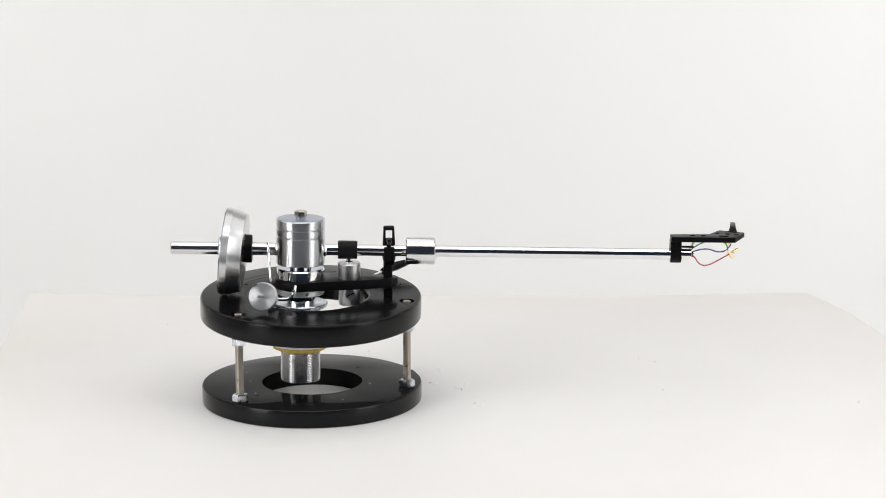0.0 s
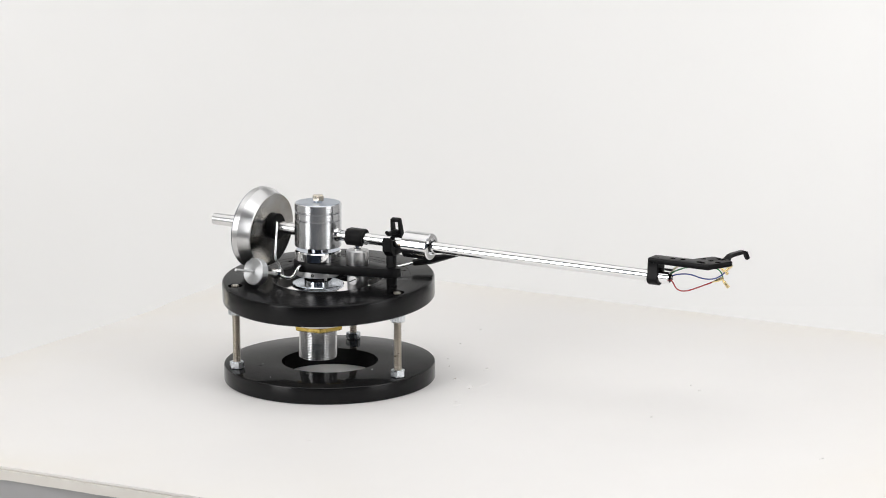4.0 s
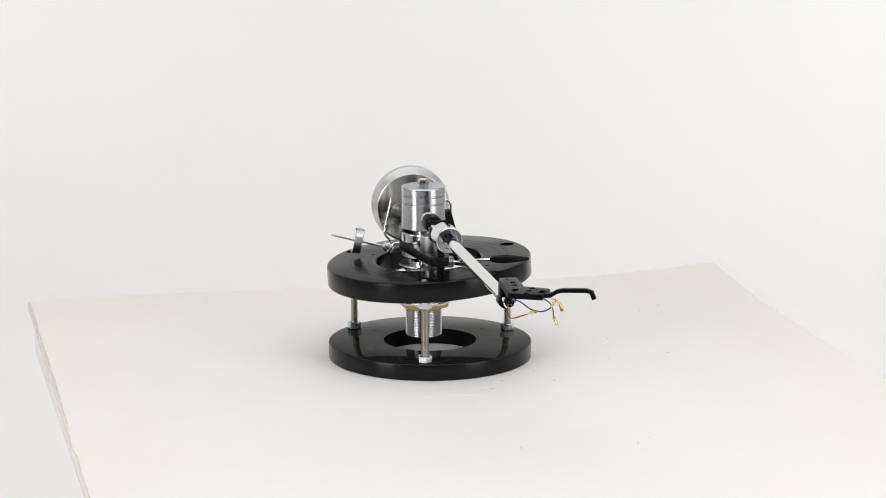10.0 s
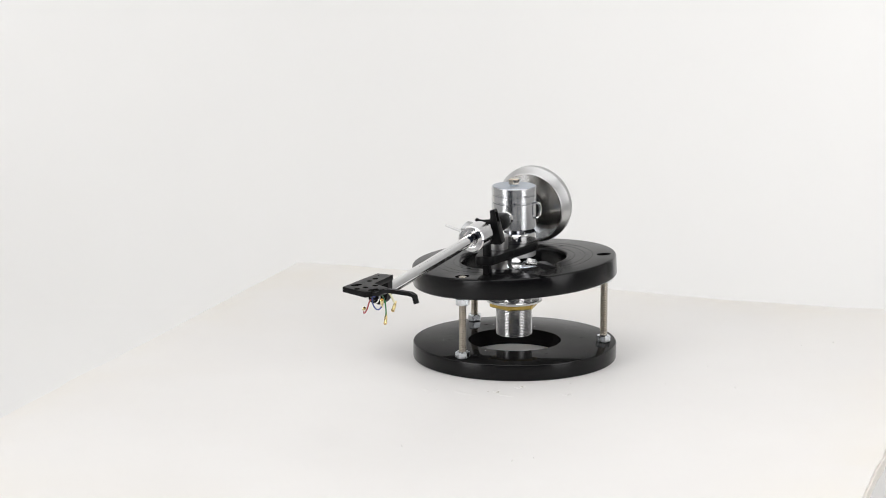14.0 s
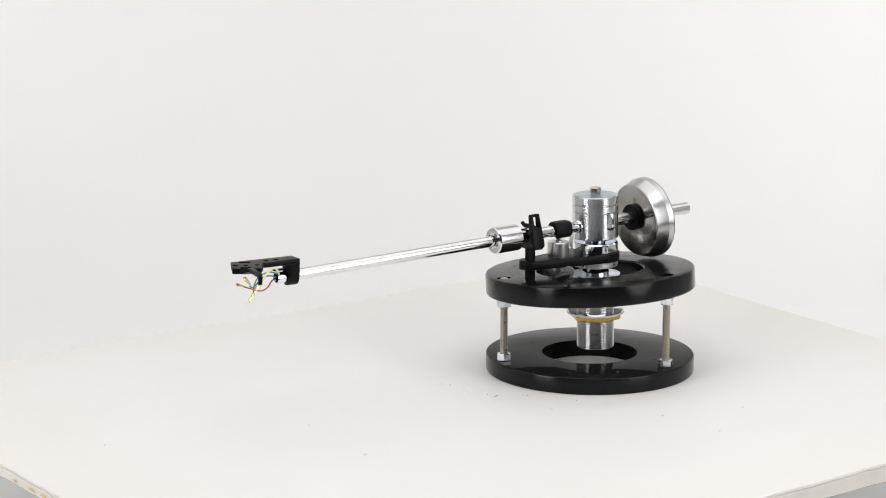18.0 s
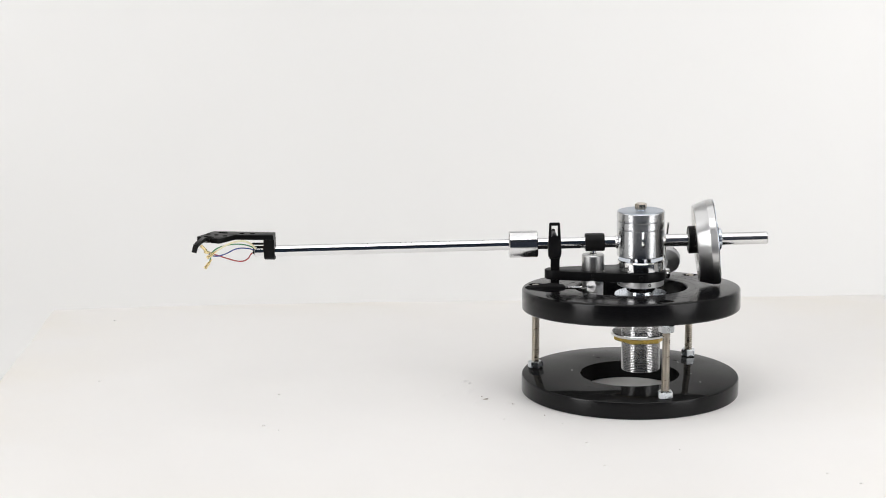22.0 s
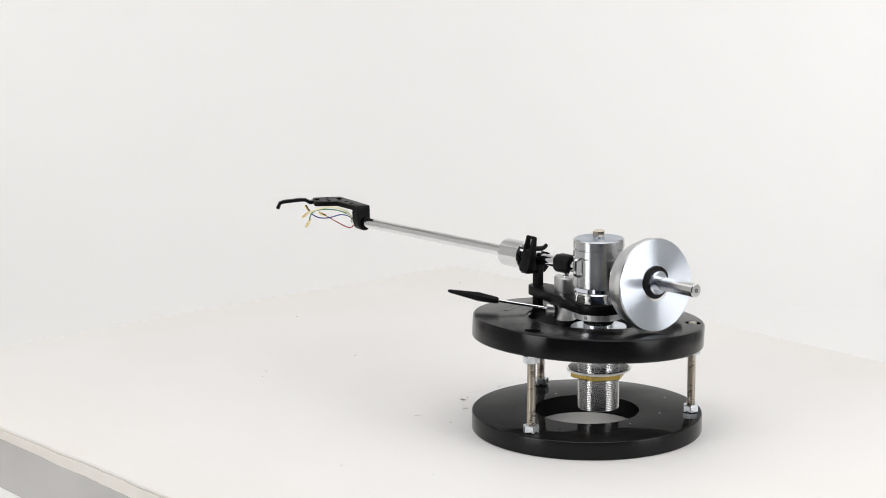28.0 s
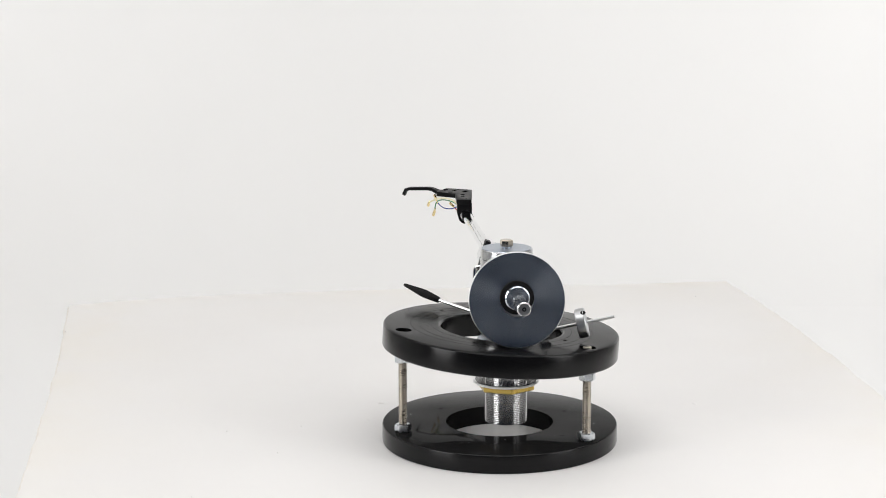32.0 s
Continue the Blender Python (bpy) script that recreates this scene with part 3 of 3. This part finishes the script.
def arm_pose(x, turn=0.0):
    return along(on_arm(x), on_arm(x + 0.1)) @ pose(0, 0, 0, 0, 0, turn)


def arm_len(x0, x1):
    return (x1 - x0) / AXD.x


boss = [(0, 0), (0.0056, 0), (0.0055, 0.0010), (0.0046, 0.0024), (0.0040, 0.0025), (0, 0.0025)]
part("front_boss", lathe(boss, 40), ROD_SATIN, housing, "", arm_pose(PX + 0.0165))
part("rear_boss", lathe(boss, 40), ROD_SATIN, housing, "", along(on_arm(PX - 0.0165), on_arm(PX - 0.2)))
tube = part("arm_tube", lathe([(0.0034, 0), (0.0039, 0), (0.0042, 0.0004), (0.0042, arm_len(-0.110, 0.1628)), (0.0034, arm_len(-0.110, 0.1633)), (0.0034, 0.20), (0, 0.19)], 48), CHROME, tonearm, "long polished straight arm tube", arm_pose(-0.110))
part("tube_mark", lathe([(0.0041, 0), (0.00422, 0.0002), (0.00422, 0.0004), (0.0041, 0.0006)], 40), CHROME, tube, "", arm_pose(0.0375))
for k in range(26):
    x = -0.020 + 0.0041 * k
    part("scale_mark", box(0.0007, 0.0003, 0.00012, 0), BLACK_SATIN, tube, "", Matrix.Translation(on_arm(x)) @ pose(0, 0, 0, -20, 1.17, 3.2) @ pose(0, 0, 0.0042))
rear = part("rear_rod", lathe([(0, 0), (0.0041, 0), (0.0047, 0.0006), (0.0047, arm_len(-0.2215, -0.143)), (0, arm_len(-0.2215, -0.143))], 48), ROD_SATIN, tonearm, "polished counterweight rod", arm_pose(-0.2215))
part("rod_end_face", lathe([(0, -0.00010), (0.0038, -0.00010), (0.0040, 0.00005), (0, 0.00005)], 40), SATIN_STEEL, rear, "dull sawn rod end", arm_pose(-0.2215))
part("rod_centre_mark", lathe([(0.0006, -0.00015), (0.0014, -0.00015), (0.0014, 0.0001), (0.0006, 0.0001)], 24), BLACK_SATIN, rear, "", arm_pose(-0.2215))

ring_prof = [(0.0062, -0.0008), (0.0093, -0.0008), (0.0101, -0.0002), (0.0101, 0.0201), (0.0094, 0.0209), (0.0066, 0.0209), (0.0064, 0.0185), (0.0048, 0.0185), (0.0047, 0.0170), (0.0043, 0.0165), (0.0043, -0.0008), (0.0062, -0.0008)]
ring = part("sliding_weight", lathe(ring_prof, 72), RING_CHROME, tonearm, "polished sliding weight ring", arm_pose(-0.0482))
part("weight_screw", thread(0.0011, 0.0, 0.0042, 0.0006, 0.0003, 12), NICKEL, ring, "", arm_pose(-0.0520) @ pose(-0.0067, 0, 0))

# the rear counterweight hangs a little low and leans on its rod
WTILT = pose(0, 0, 0, 0, 6.0, 0)
WC = Vector((-0.1678, -0.0213, 0.1142))
WM = Matrix.Translation(WC) @ WTILT @ pose(0, 0, 0, 0, -90, 0)
wprof = [(0, 0), (0.0284, 0), (0.0290, 0.0005), (0.0317, 0.0093), (0.0320, 0.0097), (0.0321, 0.0145), (0.0316, 0.0150)]
weight = part("counterweight", lathe(wprof + [(0.0309, 0.0151), (0, 0.0151)], 128), WEIGHT_SIDE, tonearm, "heavy turned aluminium counterweight", WM)
part("weight_face", lathe([(0.0112, 0.0152), (0.0317, 0.0152), (0.0316, 0.0156), (0.0112, 0.0156)], 128), TURNED_FACE, weight, "lathe-turned rear face", WM)
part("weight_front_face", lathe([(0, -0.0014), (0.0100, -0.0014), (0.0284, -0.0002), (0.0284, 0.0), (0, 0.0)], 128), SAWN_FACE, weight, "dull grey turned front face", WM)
part("rubber_bush", lathe([(0.0072, 0), (0.0113, 0), (0.0113, 0.0019), (0.0072, 0.0016)], 48), BLACK_RUBBER, weight, "black rubber bush", along(on_arm(-0.1835), on_arm(-0.30)) @ pose(0, 0, -0.0014))
part("hub_ring", lathe([(0.0040, 0), (0.0082, 0), (0.0082, 0.0026), (0.0074, 0.0032), (0.0040, 0.0032)], 48), TURNED_FACE, weight, "turned hub ring", along(on_arm(-0.1836), on_arm(-0.30)))
part("front_collar", lathe([(0, 0), (0.0104, 0), (0.0104, 0.0058), (0.0098, 0.0064), (0, 0.0064)], 48), BLACK_SATIN, weight, "black stop collar", arm_pose(-0.1683))

# black saddle over the tube above the lift
def saddle():
    bm = bmesh.new()
    prof = []
    for i in range(25):
        a = radians(-58 + 296 * i / 24)
        k = 0.0071
        x, y = k * math.cos(a), k * math.sin(a)
        m = max(abs(x), abs(y)) / 0.0064
        prof.append((x / max(1, m), y / max(1, m)))
    inner = [(0.0047 * math.cos(radians(-58 + 296 * i / 24)), 0.0047 * math.sin(radians(-58 + 296 * i / 24))) for i in range(25)]
    rows = []
    for z in (0, 0.0006, 0.0138, 0.0144):
        s = 0.95 if z in (0, 0.0144) else 1.0
        rows.append(([bm.verts.new((x * s, y * s, z)) for x, y in prof], [bm.verts.new((x, y, z)) for x, y in inner]))
    for (o0, i0), (o1, i1) in zip(rows, rows[1:]):
        for k in range(24):
            bm.faces.new((o0[k], o0[k + 1], o1[k + 1], o1[k]))
            bm.faces.new((i0[k], i1[k], i1[k + 1], i0[k + 1]))
        for k in (0, 24):
            bm.faces.new((o0[k], o1[k], i1[k], i0[k]))
    for o, i in (rows[0], rows[-1]):
        for k in range(24):
            bm.faces.new((o[k], i[k], i[k + 1], o[k + 1]))
    return bm


part("lift_saddle", saddle(), BLACK_RUBBER, tonearm, "black saddle clipped over the tube", Matrix.Translation(on_arm(-0.0990)) @ pose(0, 0, 0, 0, 1.17, 3.2) @ pose(0, 0, 0, 90, 0, 90))

# bracket bar from the pillar to the arm rest
def bar_outline():
    c, e = Vector((PX, PY)), Vector((-0.0622, -0.0152))
    r0, r1 = 0.0195, 0.0078
    d = (e - c).normalized()
    base = math.atan2(d.y, d.x)
    open_ = math.acos((r0 - r1) / (e - c).length)
    pts = [(c.x + r0 * math.cos(base + open_ + (2 * math.pi - 2 * open_) * i / 40), c.y + r0 * math.sin(base + open_ + (2 * math.pi - 2 * open_) * i / 40)) for i in range(41)]
    pts += [(e.x + r1 * math.cos(base - open_ + 2 * open_ * i / 14), e.y + r1 * math.sin(base - open_ + 2 * open_ * i / 14)) for i in range(15)]
    return pts


LX, LY = -0.0908, -0.0172
bar = part("bracket_bar", plate(bar_outline(), [], 0.0880, 0.0949, 0.0006, 2), BLACK_SATIN, tonearm, "black bracket bar")
part("lift_cylinder", lathe([(0, 0.0935), (0.0083, 0.0935), (0.0085, 0.0940), (0.0085, 0.1055), (0.0080, 0.1062), (0, 0.1062)], 56), SATIN_STEEL, tonearm, "satin aluminium lift cylinder", pose(LX, LY, 0))
part("lift_pin", lathe([(0, 0.106), (0.0030, 0.106), (0.0030, 0.1070), (0.0021, 0.1074), (0.0021, 0.1092), (0, 0.1096)], 24), CHROME, tonearm, "", pose(LX, LY, 0))
lift_low = part("lift_body", lathe([(0, 0.0748), (0.0077, 0.0748), (0.0080, 0.0753), (0.0080, 0.0885), (0, 0.0885)], 56), SATIN_STEEL, tonearm, "satin aluminium lift body", pose(LX, LY, 0))
slotm = along((LX + 0.0010, LY - 0.0070, 0.0838), (LX + 0.0024, LY - 0.02, 0.0838))
part("slotted_screw", lathe([(0, 0.0), (0.0040, 0.0), (0.0040, 0.0016), (0.0036, 0.0020), (0, 0.0020)], 32), SATIN_STEEL, lift_low, "slotted screw head", slotm)
part("screw_slot", box(0.0062, 0.0007, 0.0003, 0), BLACK_SATIN, lift_low, "", slotm @ pose(0, 0, 0.0021, 0, 0, 25))
for x, y, k in ((-0.0908, -0.0033, 0.0020), (-0.1265, 0.0018, 0.0020)):
    part("set_screw", lathe([(0.0008, 0.0002), (k, 0.0002), (k, -0.0012), (0, -0.0012), (0.0008, -0.0006), (0.0008, 0.0002)], 20), BLACK_RUBBER, bar, "", along((x, y, 0.0915), (x, y + 0.1, 0.0915)))

# cueing lever
lr, lb, lt = Vector((-0.0894, -0.0010, 0.0845)), Vector((-0.0680, 0.0274, 0.0901)), Vector((-0.0406, 0.0511, 0.0953))
ld = (lb - lr).normalized()
part("lever_boss", pin(0.0046, 0, 0.0060), SATIN_STEEL, tonearm, "", along(lr - ld * 0.0055, lb))
lever = part("cueing_lever", sweep([lr, lb], 0.0011, 14), CHROME, tonearm, "thin polished cueing lever")
part("lever_grip", sweep([lb - ld * 0.001, lb, lb + (lt - lb) * 0.06, lb + (lt - lb) * 0.38, lb + (lt - lb) * 0.95, lt], [0.0018, 0.0025, 0.0027, 0.0035, 0.0014, 0.0008], 6), BLACK_SATIN, lever, "tapered black lever grip")

# arm rest post and latch
post = part("rest_post", box(0.0066, 0.0050, 0.0350, 0.0006), BLACK_SATIN, tonearm, "black arm rest post", pose(-0.0622, -0.0140, 0.0945, 0, 0, 3.2))
part("rest_cradle", plate([(-0.0086, 0.0), (-0.0086, 0.0092), (-0.0066, 0.0100), (-0.0056, 0.0080), (-0.0050, 0.0050), (-0.0030, 0.0026), (0, 0.0018), (0.0030, 0.0026), (0.0050, 0.0050), (0.0060, 0.0080), (0.0078, 0.0070), (0.0078, -0.0016), (0.0040, -0.0042), (-0.0040, -0.0042)], [], 0, 0.0076, 0.0004, 1),
     BLACK_SATIN, post, "black U-shaped cradle", Matrix.Translation(on_arm(-0.0650, 0, -0.0062)) @ pose(0, 0, 0, 90, 0, 93.2))
LM = Matrix.Translation(on_arm(-0.0612)) @ pose(0, 0, 0, 0, 0, 3.2)


def latch_plate():
    bm = plate([(-0.0030, -0.0102), (0.0030, -0.0102), (0.0046, -0.0088), (0.0050, -0.0055), (0.0046, 0.0030), (0.0040, 0.0158), (0.0033, 0.0165), (-0.0033, 0.0165), (-0.0040, 0.0158), (-0.0046, 0.0030), (-0.0050, -0.0055), (-0.0046, -0.0088)], [[(-0.0024, 0.0062), (0.0024, 0.0062), (0.0024, 0.0142), (-0.0024, 0.0142)]], -0.0004, 0.0034, 0.0005, 2)
    for v in bm.verts:
        if v.co.z > 0.001:
            v.co.z += 0.0036 * min(1.0, max(0.0, (0.0110 - v.co.y) / 0.0150))
    return bm


part("latch_body", plate([(0.0128, -0.0097), (-0.0030, -0.0097), (-0.0030, -0.0052), (0.0050, -0.0046), (0.0050, 0.0050), (0.0088, 0.0050)], [], -0.0040, 0.0040, 0.0005, 2), BLACK_SATIN, post, "black latch body under the tube", LM @ Matrix(((0, 0, 1, 0), (1, 0, 0, 0), (0, 1, 0, 0), (0, 0, 0, 1))))
latch = part("rest_latch", latch_plate(), BLACK_SATIN, post, "black latch plate with a square window", LM @ pose(0, 0.0115, 0.0014, 105, 0, 0))
part("latch_hook", sweep([(0, 0.0090, -0.0075), (0, 0.0100, -0.001), (0, 0.0088, 0.0058), (0, 0.0035, 0.0072), (0, -0.0050, 0.0064), (0, -0.0085, 0.0085)], [0.0021, 0.0021, 0.0021, 0.0019, 0.0018, 0.0014], 10, True, 1), BLACK_SATIN, latch, "curved latch hook", LM)

# anti-skating rod, weight and thread
a0, a1 = Vector((-0.1524, -0.0896, 0.0969)), Vector((-0.1463, -0.0440, 0.0862))
ad = (a1 - a0).normalized()
rod = part("antiskate_rod", sweep([a0, a1], 0.0011, 14), ALU_MATTE, tonearm, "thin polished anti-skating rod")
wc = a0 + ad * ((-0.0679 - a0.y) / ad.y)
wt = part("antiskate_weight", lathe([(0.0012, -0.0032), (0.0097, -0.0032), (0.0102, -0.0027), (0.0102, 0.0027), (0.0097, 0.0032), (0.0012, 0.0032)], 64), SMALL_TURNED, tonearm, "small turned anti-skating weight", along(wc, a1))
part("weight_bore", pin(0.0018, 0.0, 0.0004, 0.0001, 16), BLACK_RUBBER, wt, "", along(wc + Vector((-0.56, 0.0, 0.82)) * 0.01012, wc + Vector((-0.56, 0.0, 0.82))))
pivot = part("antiskate_pivot", lathe([(0, -0.0036), (0.0036, -0.0036), (0.0042, -0.0026), (0.0042, 0.0026), (0.0036, 0.0036), (0, 0.0036)], 28), CHROME, tonearm, "small polished pivot block", along(a1, a1 + Vector((1, 0.2, 0))))
part("hook_wire", sweep([(-0.1482, -0.0414, 0.1262), (-0.1480, -0.0416, 0.1225), (-0.1462, -0.0478, 0.0985), (-0.1455, -0.0452, 0.0948), (-0.1448, -0.0425, 0.0925), (-0.1460, -0.0435, 0.0870)], 0.0009, 12, True, 2), CHROME, pivot, "bent wire hook")
part("support_wire", sweep([(-0.1286, -0.0372, 0.0926), (-0.1287, -0.0410, 0.0928), (-0.1290, -0.0432, 0.0905), (-0.1315, -0.0445, 0.0855), (-0.1370, -0.0450, 0.0838), (-0.1455, -0.0445, 0.0858)], 0.0013, 12, True, 2), CHROME, pivot, "bent support wire")
part("side_pin", sweep([(-0.1268, -0.0005, 0.1268), (-0.1270, 0.0032, 0.1266), (-0.1272, 0.0044, 0.1246), (-0.1273, 0.0044, 0.1165), (-0.1272, 0.0028, 0.1148), (-0.1270, 0.0004, 0.1148)], 0.0011, 10, True, 2), CHROME, housing, "small wire loop")

# headshell with finger lift and cartridge leads
SHELL = [(0.1478, -0.0066), (0.1730, -0.0082), (0.1950, -0.0092), (0.2042, 0.0120), (0.1872, 0.0208), (0.1850, 0.0196), (0.1768, 0.0056), (0.1480, 0.0055)]
ang = math.atan2(-0.44, 0.90)
shell_holes = [circle(0.1642, 0.0000, 0.0021, 20), circle(0.1722, -0.0004, 0.0021, 20), circle(0.1540, -0.0025, 0.0007, 10),
               circle(0.1836, 0.0093, 0.0021, 20), circle(0.1908, 0.0057, 0.0021, 20), circle(0.1972, 0.0027, 0.0021, 20),
               slot(0.1870, -0.0030, 0.0042, 0.0022, ang), slot(0.1950, 0.0136, 0.0042, 0.0022, ang)]
shell = part("headshell", plate(SHELL, shell_holes, 0.1196, 0.1234, 0.0005, 2), BLACK_SATIN, tonearm, "black drilled headshell plate", sharp=30)


def clamp():
    ay, az = -0.0023, 0.1099
    arc = [(ay + 0.0066 * math.cos(radians(a)), az + 0.0066 * math.sin(radians(a))) for a in range(-25, -166, -10)]
    prof = [(-0.0070, 0.1200), (0.0050, 0.1200), (0.0050, 0.1120)] + arc + [(-0.0070, 0.1120)]
    return plate(prof, [circle(ay, az, 0.0046, 28)], 0, 0.0080, 0.0004, 1)


part("shell_clamp", clamp(), BLACK_SATIN, shell, "black clamp block round the tube", Matrix.Translation((0.1476, 0, 0)) @ Matrix(((0, 0, 1, 0), (1, 0, 0, 0), (0, 1, 0, 0), (0, 0, 0, 1))), sharp=30)


part("clamp_tab", box(0.0120, 0.0030, 0.0012, 0.0003), BLACK_SATIN, shell, "small black tab over the tube end", pose(0.1590, -0.0022, 0.1153))
part("contact_plug", lathe([(0, 0), (0.0036, 0), (0.0036, 0.0006), (0.0022, 0.0008), (0.0022, 0.0024), (0, 0.0026)], 32), BLACK_SATIN, tube, "black insulating plug in the tube end", arm_pose(0.1618))
for k in range(4):
    part("contact_pin", pin(0.00055, 0, 0.0018, 0.0001, 10), NICKEL, tube, "", arm_pose(0.1632, 45 + 90 * k) @ pose(0.0014, 0, 0))


def finger():
    pts = [(0.1965, 0.0140, 0.1214), (0.1968, 0.0195, 0.1216), (0.1966, 0.0238, 0.1238), (0.1970, 0.0275, 0.1243), (0.1988, 0.0425, 0.1240), (0.1997, 0.0457, 0.1231), (0.2008, 0.0476, 0.1184)]
    bm = bmesh.new()
    rows = []
    for i, p in enumerate(pts):
        p = Vector(p)
        d = (Vector(pts[min(i + 1, len(pts) - 1)]) - Vector(pts[max(i - 1, 0)])).normalized()
        s = Vector((0.90, -0.44, 0)) * (0.0034 if i < 2 else 0.0022 - 0.00014 * i)
        n = d.cross(s).normalized() * 0.0013
        rows.append([bm.verts.new(p + s + n), bm.verts.new(p - s + n), bm.verts.new(p - s - n), bm.verts.new(p + s - n)])
    for a, b in zip(rows, rows[1:]):
        for k in range(4):
            bm.faces.new((a[k], a[(k + 1) % 4], b[(k + 1) % 4], b[k]))
    bm.faces.new(rows[0][::-1])
    bm.faces.new(rows[-1])
    return bm


part("finger_lift", finger(), BLACK_SATIN, shell, "bent black finger lift", sharp=25)


def lead(points, tip, material, label, r=0.00048):
    wire = part("lead_wire", sweep(points, r, 8, True, 3), material, tonearm, label)
    part("lead_clip", lathe([(0, -0.0022), (0.0006, -0.0022), (0.0007, 0.0005), (0.0011, 0.0012), (0.0012, 0.0062), (0.0009, 0.0064), (0.0007, 0.0045), (0, 0.0045)], 14), GOLD, wire, "gold-plated cartridge clip", along(points[-1], tip))


OUT = Vector((0.1615, -0.0020, 0.1097))
lead([OUT + Vector((0, -0.0015, -0.001)), (0.1655, -0.0037, 0.1085), (0.1690, -0.0042, 0.1022), (0.1755, -0.0032, 0.1010), (0.1855, 0.0015, 0.1052), (0.1942, 0.0058, 0.1091)], (0.2009, 0.0100, 0.1119), WIRE_RED, "thin red lead")
lead([OUT + Vector((0, 0.0010, 0.0)), (0.1670, 0.0000, 0.1122), (0.1760, 0.0030, 0.1130), (0.1840, 0.0080, 0.1090), (0.1905, 0.0145, 0.1085), (0.1945, 0.0188, 0.1115), (0.1958, 0.0202, 0.1138)], (0.2009, 0.0225, 0.1198), WIRE_BLUE, "thin blue lead")
lead([OUT + Vector((0, 0.0012, 0.0015)), (0.1660, 0.0020, 0.1145), (0.1740, 0.0075, 0.1172), (0.1840, 0.0150, 0.1172), (0.1905, 0.0200, 0.1150), (0.1930, 0.0217, 0.1105), (0.1933, 0.0219, 0.1064)], (0.1969, 0.0230, 0.1018), WIRE_GREEN, "thin green lead")
lead([OUT + Vector((0, 0.0020, 0.0010)), (0.1640, 0.0030, 0.1155), (0.1690, 0.0075, 0.1195), (0.1760, 0.0140, 0.1200), (0.1830, 0.0205, 0.1180), (0.1895, 0.0268, 0.1139)], (0.1950, 0.0274, 0.1100), WIRE_WHITE, "thin cream lead", 0.00075)

# ---- floor tiles ----
TILE = 0.30
tile_mesh = finish("tile", box(TILE - 0.006, TILE - 0.006, 0.008, 0.0015, 1), FLOOR_PAINT)
for i in range(21):
    for j in range(11):
        tile = new("tile", tile_mesh)
        tile.parent = floor
        tile.matrix_basis = pose(-3.15 + TILE * (i + 0.5), -1.25 + TILE * (j + 0.5), FLOOR_Z + 0.003, 0, 0, 90 * ((i + j) % 4))

# ---- the turning ----
TURN = [(0.0, 0.0), (0.3, 0.11), (0.6, 1.59), (1.0, 5.25), (2.0, 13.2), (3.5, 25.92), (6.0, 47.0), (9.0, 72.08), (12.0, 96.84), (15.0, 121.73), (18.0, 147.31), (21.0, 173.02), (24.0, 199.26), (27.0, 225.06), (30.0, 250.8), (32.0, 267.3)]


def turned(t):
    """Degrees that the board has turned, clockwise from above."""
    n = len(TURN)
    i = max(k for k in range(n - 1) if TURN[k][0] <= t + 1e-6)
    slope = []
    for k in (i, i + 1):
        if k in (0, n - 1):
            a, b = (0, 1) if k == 0 else (n - 2, n - 1)
            slope.append((TURN[b][1] - TURN[a][1]) / (TURN[b][0] - TURN[a][0]))
        else:
            h0, h1 = TURN[k][0] - TURN[k - 1][0], TURN[k + 1][0] - TURN[k][0]
            d0, d1 = (TURN[k][1] - TURN[k - 1][1]) / h0, (TURN[k + 1][1] - TURN[k][1]) / h1
            slope.append((d0 * h1 + d1 * h0) / (h0 + h1))
    (t0, v0), (t1, v1) = TURN[i], TURN[i + 1]
    h = t1 - t0
    s = (t - t0) / h
    return (2 * s**3 - 3 * s * s + 1) * v0 + (s**3 - 2 * s * s + s) * h * slope[0] + (3 * s * s - 2 * s**3) * v1 + (s**3 - s * s) * h * slope[1]


def motions():
    times = [0.1 * k for k in range(12)] + [1.5 + 0.5 * k for k in range(62)]
    for ob in (board, stand, tonearm):
        base = PLACE[ob]
        walk(ob, [(t, pose(0, 0, 0, 0, 0, -turned(t)) @ base) for t in times])


motions()
